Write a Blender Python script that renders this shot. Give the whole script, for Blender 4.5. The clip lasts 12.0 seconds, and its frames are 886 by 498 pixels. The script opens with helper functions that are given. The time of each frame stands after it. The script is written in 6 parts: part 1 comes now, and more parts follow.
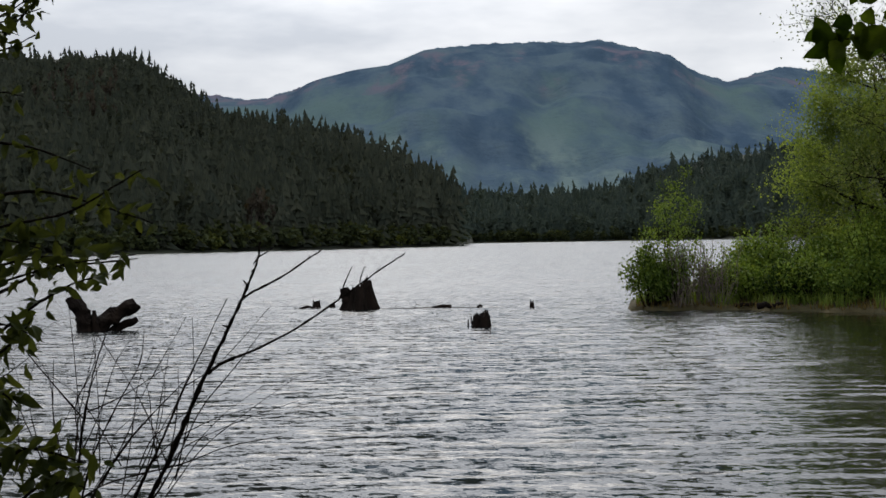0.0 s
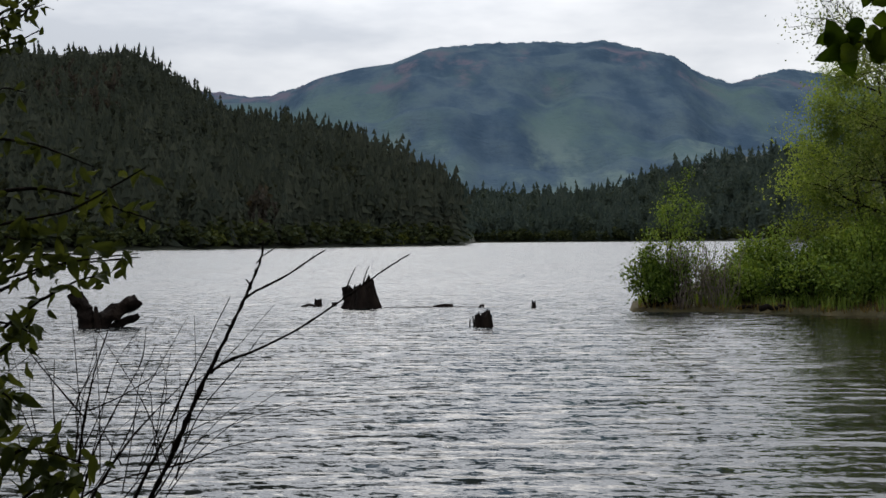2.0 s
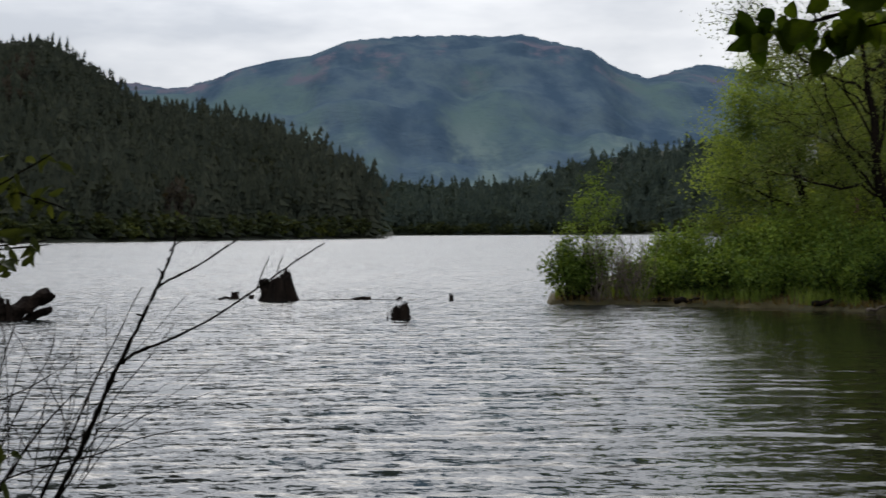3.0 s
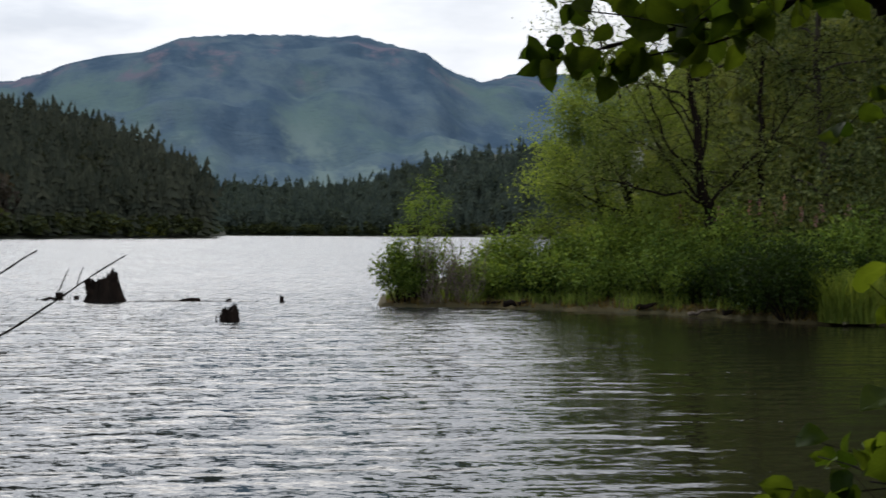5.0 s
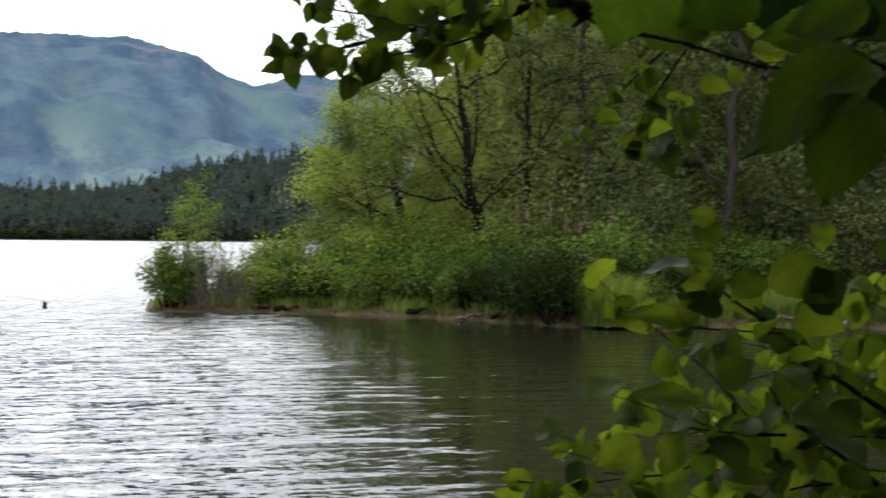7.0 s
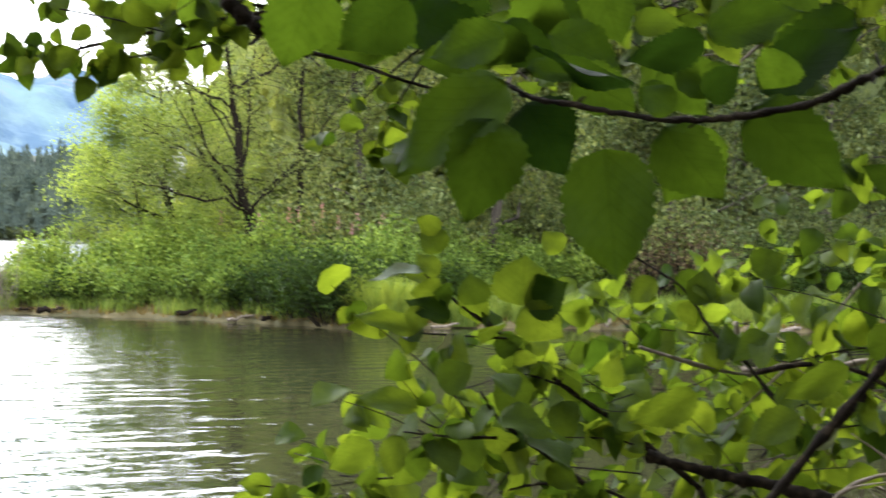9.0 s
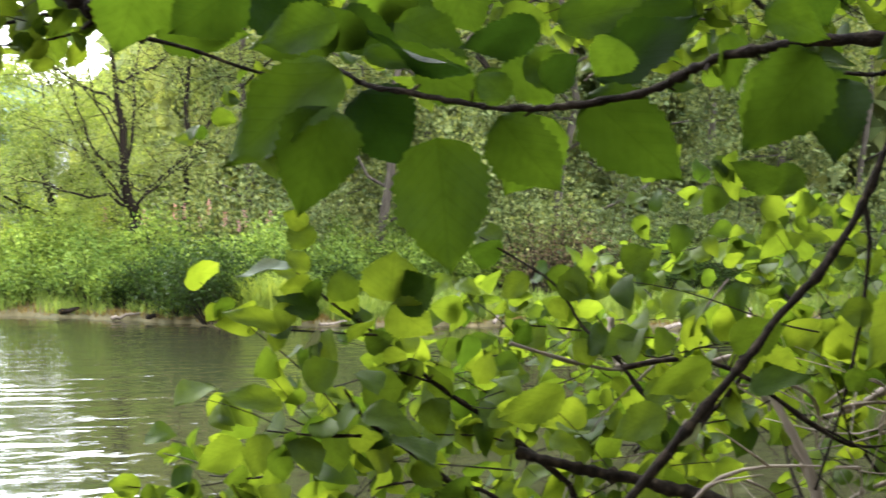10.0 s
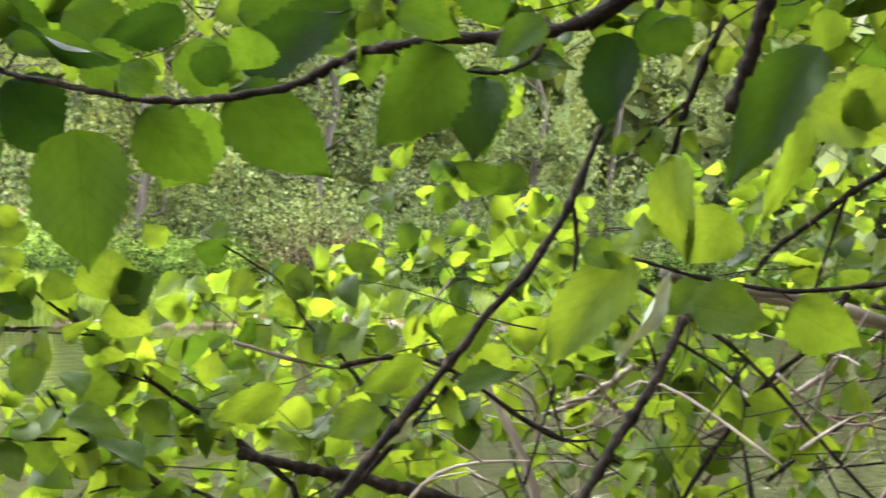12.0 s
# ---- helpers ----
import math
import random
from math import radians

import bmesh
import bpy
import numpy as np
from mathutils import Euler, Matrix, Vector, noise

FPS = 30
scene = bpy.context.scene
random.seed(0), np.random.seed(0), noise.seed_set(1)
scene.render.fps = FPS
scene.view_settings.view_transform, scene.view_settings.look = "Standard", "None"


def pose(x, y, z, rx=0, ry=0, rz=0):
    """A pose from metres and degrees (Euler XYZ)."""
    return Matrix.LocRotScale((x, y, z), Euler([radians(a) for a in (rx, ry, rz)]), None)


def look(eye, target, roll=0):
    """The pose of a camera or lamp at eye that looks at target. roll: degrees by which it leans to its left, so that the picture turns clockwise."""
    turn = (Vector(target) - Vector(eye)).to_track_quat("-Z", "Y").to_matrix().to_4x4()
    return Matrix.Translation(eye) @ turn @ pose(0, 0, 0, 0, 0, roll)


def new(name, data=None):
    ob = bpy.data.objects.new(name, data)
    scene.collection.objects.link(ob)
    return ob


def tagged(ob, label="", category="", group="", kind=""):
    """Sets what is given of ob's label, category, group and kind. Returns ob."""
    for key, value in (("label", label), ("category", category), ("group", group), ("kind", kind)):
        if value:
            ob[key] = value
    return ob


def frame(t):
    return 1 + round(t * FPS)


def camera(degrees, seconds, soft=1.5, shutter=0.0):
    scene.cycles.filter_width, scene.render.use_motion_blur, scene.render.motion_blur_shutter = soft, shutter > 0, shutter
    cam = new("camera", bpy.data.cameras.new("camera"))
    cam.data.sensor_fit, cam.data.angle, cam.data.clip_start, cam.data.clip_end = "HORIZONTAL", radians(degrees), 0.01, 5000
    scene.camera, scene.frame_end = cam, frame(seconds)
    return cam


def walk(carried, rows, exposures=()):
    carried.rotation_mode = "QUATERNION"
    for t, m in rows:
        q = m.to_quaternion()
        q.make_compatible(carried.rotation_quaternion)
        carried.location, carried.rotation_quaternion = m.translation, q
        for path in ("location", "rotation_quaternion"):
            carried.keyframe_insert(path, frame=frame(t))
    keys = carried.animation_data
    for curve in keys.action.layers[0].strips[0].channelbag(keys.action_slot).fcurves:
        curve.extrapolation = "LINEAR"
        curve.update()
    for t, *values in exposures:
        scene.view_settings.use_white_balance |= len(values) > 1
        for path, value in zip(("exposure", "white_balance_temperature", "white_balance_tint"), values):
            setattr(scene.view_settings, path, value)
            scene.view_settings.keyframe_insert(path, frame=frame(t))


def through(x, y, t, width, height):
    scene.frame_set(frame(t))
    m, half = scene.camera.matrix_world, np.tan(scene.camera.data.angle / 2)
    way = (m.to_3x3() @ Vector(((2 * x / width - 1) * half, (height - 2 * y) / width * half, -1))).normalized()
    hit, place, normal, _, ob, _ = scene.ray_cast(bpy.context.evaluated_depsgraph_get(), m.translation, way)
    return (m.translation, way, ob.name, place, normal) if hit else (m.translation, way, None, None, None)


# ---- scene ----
cam = camera(33.5, 12.0, soft=1.5, shutter=0.7)
# seconds, x, y, z, pitch, roll, yaw
PATH = [
    (0, 0.011, 0.391, 1.984, -0.345, 0.926, -0.000),
    (0.5, 0.008, 0.385, 1.984, -0.178, 0.741, 0.183),
    (1, 0.008, 0.384, 1.986, -0.322, 0.894, 0.166),
    (1.5, 0.009, 0.396, 1.985, -0.348, 0.521, 0.045),
    (2, 0.005, 0.416, 1.988, -0.379, 0.394, 0.085),
    (2.5, 0.009, 0.430, 1.979, -0.632, 0.327, -1.236),
    (4.5, 0.051, 0.394, 1.988, -0.593, -0.182, -8.029),
    (5, 0.079, 0.399, 2.009, -0.619, -0.320, -9.559),
    (5.5, 0.068, 0.364, 2.006, -0.341, -0.127, -11.632),
    (6, 0.081, 0.393, 2.017, -0.324, -0.215, -13.643),
    (6.5, 0.116, 0.395, 2.013, -0.365, -0.265, -15.935),
    (7, 0.126, 0.380, 1.996, -0.344, -0.557, -18.378),
    (7.2, 0.134, 0.377, 2.003, -0.225, -0.597, -19.378),
    (8.8, 0.164, 0.338, 2.009, -0.034, -0.608, -26.140),
    (9, 0.173, 0.336, 2.004, -0.173, -0.986, -27.150),
    (9.5, 0.189, 0.336, 2.002, -0.146, -1.158, -29.518),
    (10, 0.209, 0.344, 2.002, -0.201, -1.009, -31.463),
    (10.5, 0.223, 0.342, 2.002, -0.353, -1.238, -33.757),
    (11, 0.232, 0.334, 2.003, -0.228, -1.170, -35.980),
    (11.5, 0.249, 0.333, 2.005, -0.090, -0.855, -38.354),
    (12, 0.258, 0.322, 2.002, -0.060, -1.273, -40.736),
]
walk(cam, [(t, pose(x, y, z, 90 + p, r, w)) for t, x, y, z, p, r, w in PATH],
     exposures=[(0, -1.1), (2.5, -1.1), (4.5, -0.97), (5.5, -0.68), (7.0, 0.0), (8.0, 0.9), (9.0, 1.72), (10.0, 2.32), (12.0, 3.02)])

# ---- light: a bright overcast sky with a soft high sun ----
SUN_AZ, SUN_EL = 4.0, 44.0


def sky_world():
    w = bpy.data.worlds.new("overcast_sky")
    w.use_nodes = True
    nt = w.node_tree
    nt.nodes.clear()
    out = nt.nodes.new("ShaderNodeOutputWorld")
    bg = nt.nodes.new("ShaderNodeBackground")
    sky = nt.nodes.new("ShaderNodeTexSky")
    sky.sky_type, sky.sun_disc = "NISHITA", False
    sky.sun_elevation, sky.sun_rotation = radians(SUN_EL), radians(-SUN_AZ)
    dim = nt.nodes.new("ShaderNodeVectorMath")
    dim.operation = "SCALE"
    dim.inputs["Scale"].default_value = 0.08
    co = nt.nodes.new("ShaderNodeTexCoord")
    mp = nt.nodes.new("ShaderNodeMapping")
    mp.inputs["Scale"].default_value = (3.0, 3.0, 11.0)
    no = nt.nodes.new("ShaderNodeTexNoise")
    no.inputs["Scale"].default_value, no.inputs["Detail"].default_value = 1.6, 7.0
    no.inputs["Roughness"].default_value = 0.55
    ra = nt.nodes.new("ShaderNodeValToRGB")
    ra.color_ramp.elements[0].position, ra.color_ramp.elements[0].color = 0.38, (0.60, 0.635, 0.70, 1)
    ra.color_ramp.elements[1].position, ra.color_ramp.elements[1].color = 0.62, (0.92, 0.935, 0.97, 1)
    mix = nt.nodes.new("ShaderNodeMixRGB")
    mix.inputs[0].default_value = 0.93
    L = nt.links.new
    # an overcast sky grows brighter towards the zenith
    sep = nt.nodes.new("ShaderNodeSeparateXYZ")
    lift = nt.nodes.new("ShaderNodeMapRange")
    lift.inputs[1].default_value, lift.inputs[2].default_value = 0.05, 0.9
    lift.inputs[3].default_value, lift.inputs[4].default_value = 2.1, 2.5
    L(co.outputs["Generated"], sep.inputs[0])
    L(sep.outputs["Z"], lift.inputs[0])
    # and round the veiled sun
    near = nt.nodes.new("ShaderNodeVectorMath")
    near.operation = "DOT_PRODUCT"
    near.inputs[1].default_value = (-math.sin(radians(SUN_AZ)) * math.cos(radians(SUN_EL)), math.cos(radians(SUN_AZ)) * math.cos(radians(SUN_EL)), math.sin(radians(SUN_EL)))
    glow = nt.nodes.new("ShaderNodeMapRange")
    glow.interpolation_type = "SMOOTHSTEP"
    glow.inputs[1].default_value, glow.inputs[2].default_value = 0.78, 1.0
    glow.inputs[3].default_value, glow.inputs[4].default_value = 0.0, 3.6
    plus = nt.nodes.new("ShaderNodeMath")
    L(co.outputs["Generated"], near.inputs[0])
    L(near.outputs["Value"], glow.inputs[0])
    L(glow.outputs[0], plus.inputs[0])
    L(lift.outputs[0], plus.inputs[1])
    L(plus.outputs[0], bg.inputs["Strength"])
    L(co.outputs["Generated"], mp.inputs["Vector"])
    L(mp.outputs[0], no.inputs["Vector"])
    L(no.outputs["Fac"], ra.inputs[0])
    L(sky.outputs[0], dim.inputs[0])
    L(dim.outputs[0], mix.inputs[1])
    L(ra.outputs[0], mix.inputs[2])
    L(mix.outputs[0], bg.inputs[0])
    L(bg.outputs[0], out.inputs[0])
    scene.world = w


sky_world()
sun_data = bpy.data.lights.new("sun", "SUN")
sun_data.energy, sun_data.angle, sun_data.color = 1.7, radians(30), (1.0, 0.96, 0.9)
sun = new("sun", sun_data)
sun.matrix_world = look((0, 0, 60), (60 * math.sin(radians(SUN_AZ)) * math.cos(radians(SUN_EL)),
                                     -60 * math.cos(radians(SUN_AZ)) * math.cos(radians(SUN_EL)),
                                     60 - 60 * math.sin(radians(SUN_EL))))


# ---- materials ----
def nodes_of(name):
    m = bpy.data.materials.new(name)
    m.use_nodes = True
    nt = m.node_tree
    nt.nodes.clear()
    return m, nt, nt.nodes.new("ShaderNodeOutputMaterial")


def noise_node(nt, scale, detail=4, rough=0.55, stretch=None, source="Object", turned=0.0):
    co = nt.nodes.new("ShaderNodeTexCoord")
    no = nt.nodes.new("ShaderNodeTexNoise")
    no.inputs["Scale"].default_value, no.inputs["Detail"].default_value = scale, detail
    no.inputs["Roughness"].default_value = rough
    if stretch:
        mp = nt.nodes.new("ShaderNodeMapping")
        if turned:
            mp.vector_type = "TEXTURE"
            mp.inputs["Rotation"].default_value = (0, 0, radians(turned))
            mp.inputs["Scale"].default_value = [1 / k for k in stretch]
        else:
            mp.inputs["Scale"].default_value = stretch
        nt.links.new(co.outputs[source], mp.inputs["Vector"])
        nt.links.new(mp.outputs[0], no.inputs["Vector"])
    else:
        nt.links.new(co.outputs[source], no.inputs["Vector"])
    return no


def ramp(nt, socket, stops):
    ra = nt.nodes.new("ShaderNodeValToRGB")
    e = ra.color_ramp.elements
    while len(e) < len(stops):
        e.new(0.5)
    for k, (p, c) in enumerate(stops):
        e[k].position, e[k].color = p, (*c, 1)
    nt.links.new(socket, ra.inputs[0])
    return ra


def rough_material(name, stops, scale, detail=5, roughness=0.9, bump=0.3, bump_scale=None, stretch=None, distance=0.02, gleam=0.25):
    """A matt surface whose colour wanders between stops, with fine relief."""
    m, nt, out = nodes_of(name)
    p = nt.nodes.new("ShaderNodeBsdfPrincipled")
    p.inputs["Roughness"].default_value = roughness
    p.inputs["Specular IOR Level"].default_value = gleam
    no = noise_node(nt, scale, detail, stretch=stretch)
    ra = ramp(nt, no.outputs["Fac"], stops)
    nt.links.new(ra.outputs[0], p.inputs["Base Color"])
    fine = noise_node(nt, bump_scale or scale * 6, 6, stretch=stretch)
    b = nt.nodes.new("ShaderNodeBump")
    b.inputs["Strength"].default_value, b.inputs["Distance"].default_value = bump, distance
    nt.links.new(fine.outputs["Fac"], b.inputs["Height"])
    nt.links.new(b.outputs[0], p.inputs["Normal"])
    nt.links.new(p.outputs[0], out.inputs[0])
    return m


def leaf_material(name, dark, light, through=0.5, gloss=0.35, islands=True, vein=False, patches=1.3):
    """Leaves: they let part of the light through and vary leaf by leaf."""
    m, nt, out = nodes_of(name)
    if islands:
        src = nt.nodes.new("ShaderNodeNewGeometry").outputs["Random Per Island"]
    else:
        src = nt.nodes.new("ShaderNodeObjectInfo").outputs["Random"]
    ra = ramp(nt, src, [(0.0, dark), (1.0, light)])
    colour = ra.outputs[0]
    patch = noise_node(nt, (30 if islands else 2.6) if vein else patches, 4)
    mul = nt.nodes.new("ShaderNodeMixRGB")
    mul.blend_type, mul.inputs[0].default_value = "MULTIPLY", 0.55
    shade = ramp(nt, patch.outputs["Fac"], [(0.34, (0.42, 0.48, 0.40)), (0.66, (1.05, 1.05, 1.0))])
    nt.links.new(colour, mul.inputs[1])
    nt.links.new(shade.outputs[0], mul.inputs[2])
    if islands:
        plant = nt.nodes.new("ShaderNodeObjectInfo")
        tone = ramp(nt, plant.outputs["Random"], [(0.0, (0.66, 0.67, 0.62)), (0.5, (0.95, 0.95, 0.9)), (1.0, (1.22, 1.15, 0.95))])
        vary = nt.nodes.new("ShaderNodeMixRGB")
        vary.blend_type, vary.inputs[0].default_value = "MULTIPLY", 1.0
        nt.links.new(mul.outputs[0], vary.inputs[1])
        nt.links.new(tone.outputs[0], vary.inputs[2])
        mul = vary
    p = nt.nodes.new("ShaderNodeBsdfPrincipled")
    p.inputs["Roughness"].default_value = gloss
    p.inputs["Specular IOR Level"].default_value = 0.05
    tr = nt.nodes.new("ShaderNodeBsdfTranslucent")
    warm = nt.nodes.new("ShaderNodeMixRGB")
    warm.blend_type, warm.inputs[0].default_value = "MULTIPLY", 1.0
    warm.inputs[2].default_value = (2.05, 1.76, 0.72, 1)
    nt.links.new(mul.outputs[0], p.inputs["Base Color"])
    nt.links.new(mul.outputs[0], warm.inputs[1])
    nt.links.new(warm.outputs[0], tr.inputs["Color"])
    mx = nt.nodes.new("ShaderNodeMixShader")
    mx.inputs[0].default_value = through
    nt.links.new(p.outputs[0], mx.inputs[1])
    nt.links.new(tr.outputs[0], mx.inputs[2])
    nt.links.new(mx.outputs[0], out.inputs[0])
    if vein:
        # midrib and side veins, from the leaf's own length and breadth
        co = nt.nodes.new("ShaderNodeTexCoord")
        sp = nt.nodes.new("ShaderNodeSeparateXYZ")
        nt.links.new(co.outputs["UV"], sp.inputs[0])

        def calc(op, p0, p1=None):
            n = nt.nodes.new("ShaderNodeMath")
            n.operation = op
            for k, q in enumerate((p0, p1)):
                if isinstance(q, (int, float)):
                    n.inputs[k].default_value = q
                elif q is not None:
                    nt.links.new(q, n.inputs[k])
            return n.outputs[0]

        ax = calc("ABSOLUTE", sp.outputs["X"])
        side = calc("SINE", calc("MULTIPLY", calc("SUBTRACT", sp.outputs["Y"], calc("MULTIPLY", ax, 0.75)), 52.0))
        side = calc("MULTIPLY", calc("POWER", calc("ADD", calc("MULTIPLY", side, 0.5), 0.5), 14.0), 0.6)
        rib = calc("LESS_THAN", ax, 0.012)
        lines = calc("MAXIMUM", side, rib)
        pale = nt.nodes.new("ShaderNodeMixRGB")
        pale.blend_type = "MULTIPLY"
        pale.inputs[2].default_value = (0.62, 0.66, 0.6, 1)
        nt.links.new(calc("MULTIPLY", lines, 0.38), pale.inputs[0])
        nt.links.new(mul.outputs[0], pale.inputs[1])
        nt.links.new(pale.outputs[0], warm.inputs[1])
        nt.links.new(pale.outputs[0], p.inputs["Base Color"])
        b = nt.nodes.new("ShaderNodeBump")
        b.inputs["Strength"].default_value, b.inputs["Distance"].default_value = 0.10, 0.02
        nt.links.new(lines, b.inputs["Height"])
        nt.links.new(b.outputs[0], p.inputs["Normal"])
    return m


def water_material():
    m, nt, out = nodes_of("lake_water")
    p = nt.nodes.new("ShaderNodeBsdfPrincipled")
    p.inputs["IOR"].default_value = 1.333
    # open water to the west, sheltered murky shallows in the lee of the spit
    co = nt.nodes.new("ShaderNodeTexCoord")
    lee_dir = nt.nodes.new("ShaderNodeVectorMath")
    lee_dir.operation = "DOT_PRODUCT"
    lee_dir.inputs[1].default_value = (1.0, -0.20, 0.0)
    nt.links.new(co.outputs["Object"], lee_dir.inputs[0])
    lee = nt.nodes.new("ShaderNodeMapRange")
    lee.interpolation_type = "SMOOTHSTEP"
    lee.inputs[1].default_value, lee.inputs[2].default_value = -0.6, 2.6
    nt.links.new(lee_dir.outputs["Value"], lee.inputs[0])
    ripples = nt.nodes.new("ShaderNodeMapRange")
    ripples.inputs[3].default_value, ripples.inputs[4].default_value = 0.05, 0.04
    nt.links.new(lee.outputs[0], ripples.inputs[0])
    nt.links.new(ripples.outputs[0], p.inputs["Roughness"])
    murk = nt.nodes.new("ShaderNodeMixRGB")
    murk.inputs[1].default_value, murk.inputs[2].default_value = (0.012, 0.015, 0.015, 1), (0.0130, 0.0130, 0.0068, 1)
    nt.links.new(lee.outputs[0], murk.inputs[0])
    nt.links.new(murk.outputs[0], p.inputs["Base Color"])
    # slopes of long-crested wavelets and cross ripples, stronger and weaker in gusts
    swell = noise_node(nt, 1.0, 3, 0.5, stretch=(1.1, 3.4, 1.0), turned=-20)
    chop = noise_node(nt, 1.0, 3, 0.65, stretch=(7.5, 13.0, 1.0), turned=-20)
    paws = noise_node(nt, 0.05, 3, 0.5, stretch=(0.5, 1.4, 1.0))
    wind = ramp(nt, paws.outputs["Fac"], [(0.3, (0.75, 0.75, 0.75)), (0.7, (1.0, 1.0, 1.0))])
    calm = nt.nodes.new("ShaderNodeMapRange")
    calm.inputs[3].default_value, calm.inputs[4].default_value = 1.0, 0.22
    nt.links.new(lee.outputs[0], calm.inputs[0])
    gust = nt.nodes.new("ShaderNodeMixRGB")
    gust.blend_type = "MULTIPLY"
    gust.inputs[0].default_value = 1.0
    nt.links.new(wind.outputs[0], gust.inputs[1])
    nt.links.new(calm.outputs[0], gust.inputs[2])

    def slope(node, amount):
        a = nt.nodes.new("ShaderNodeVectorMath")
        a.operation = "SUBTRACT"
        a.inputs[1].default_value = (0.5, 0.5, 0.5)
        b = nt.nodes.new("ShaderNodeVectorMath")
        b.operation = "MULTIPLY"
        b.inputs[1].default_value = amount
        nt.links.new(node.outputs["Color"], a.inputs[0])
        nt.links.new(a.outputs[0], b.inputs[0])
        return b

    s1, s2 = slope(swell, (0.10, 0.18, 0.0)), slope(chop, (0.6, 0.95, 0.0))

    def train(length, way, bend, steep, seed):
        """A train of wavelets with long flat backs and short steep fronts, broken into stretches."""
        d = (math.cos(radians(way)), math.sin(radians(way)), 0.0)
        along = nt.nodes.new("ShaderNodeVectorMath")
        along.operation = "DOT_PRODUCT"
        along.inputs[1].default_value = [k / length for k in d]
        nt.links.new(co.outputs["Object"], along.inputs[0])

        def math_node(op, a, b=None):
            n = nt.nodes.new("ShaderNodeMath")
            n.operation = op
            for k, q in enumerate((a, b)):
                if isinstance(q, (int, float)):
                    n.inputs[k].default_value = q
                elif q is not None:
                    nt.links.new(q, n.inputs[k])
            return n.outputs[0]

        crook = noise_node(nt, 1.0, 4, 0.6, stretch=(0.45 + seed, 1.0 + seed, 1.0), turned=-8)
        phase = math_node("ADD", along.outputs["Value"], math_node("MULTIPLY", crook.outputs["Fac"], bend))
        front_of = ramp(nt, math_node("FRACT", phase), [(0.0, (0.10,) * 3), (0.08, (0.9,) * 3), (0.20, (0.85,) * 3), (0.34, (0.10,) * 3), (0.7, (0.0,) * 3), (1.0, (0.10,) * 3)])
        gaps = noise_node(nt, 1.0, 3, 0.6, stretch=(0.8 + seed, 1.9 + seed, 1.0), turned=-8)
        strong = ramp(nt, gaps.outputs["Fac"], [(0.36, (0.05,) * 3), (0.62, (1.0,) * 3)])
        tilt = math_node("MULTIPLY", math_node("MULTIPLY", math_node("SUBTRACT", front_of.outputs[0], 0.12), steep), strong.outputs[0])
        v = nt.nodes.new("ShaderNodeVectorMath")
        v.operation = "SCALE"
        v.inputs[0].default_value = d
        nt.links.new(tilt, v.inputs["Scale"])
        return v

    for wave in (train(0.66, -96, 3.2, 0.54, 0.0), train(0.40, -80, 2.6, 0.36, 0.31)):
        more = nt.nodes.new("ShaderNodeVectorMath")
        more.operation = "ADD"
        nt.links.new(s1.outputs[0], more.inputs[0])
        nt.links.new(wave.outputs[0], more.inputs[1])
        s1 = more
    both = nt.nodes.new("ShaderNodeVectorMath")
    both.operation = "ADD"
    nt.links.new(s1.outputs[0], both.inputs[0])
    nt.links.new(s2.outputs[0], both.inputs[1])
    windy = nt.nodes.new("ShaderNodeVectorMath")
    windy.operation = "MULTIPLY"
    front = nt.nodes.new("ShaderNodeVectorMath")
    front.operation = "ADD"
    # of distant waves only the sides that face the near bank are in sight
    reach = nt.nodes.new("ShaderNodeVectorMath")
    reach.operation = "LENGTH"
    nt.links.new(co.outputs["Object"], reach.inputs[0])
    facing = nt.nodes.new("ShaderNodeMapRange")
    facing.inputs[1].default_value, facing.inputs[2].default_value = 14.0, 60.0
    facing.inputs[3].default_value, facing.inputs[4].default_value = 0.0, 0.15
    nt.links.new(reach.outputs["Value"], facing.inputs[0])
    lean = nt.nodes.new("ShaderNodeVectorMath")
    lean.operation = "SCALE"
    lean.inputs[0].default_value = (-0.15, -1.0, 0.0)
    nt.links.new(facing.outputs[0], lean.inputs["Scale"])
    nt.links.new(lean.outputs[0], front.inputs[1])
    nt.links.new(both.outputs[0], front.inputs[0])
    nt.links.new(front.outputs[0], windy.inputs[0])
    nt.links.new(gust.outputs[0], windy.inputs[1])
    up = nt.nodes.new("ShaderNodeVectorMath")
    up.operation = "ADD"
    waves = nt.nodes.new("ShaderNodeNewGeometry")
    nt.links.new(waves.outputs["Normal"], up.inputs[1])
    nt.links.new(windy.outputs[0], up.inputs[0])
    unit = nt.nodes.new("ShaderNodeVectorMath")
    unit.operation = "NORMALIZE"
    nt.links.new(up.outputs[0], unit.inputs[0])
    nt.links.new(unit.outputs[0], p.inputs["Normal"])
    nt.links.new(p.outputs[0], out.inputs[0])
    return m


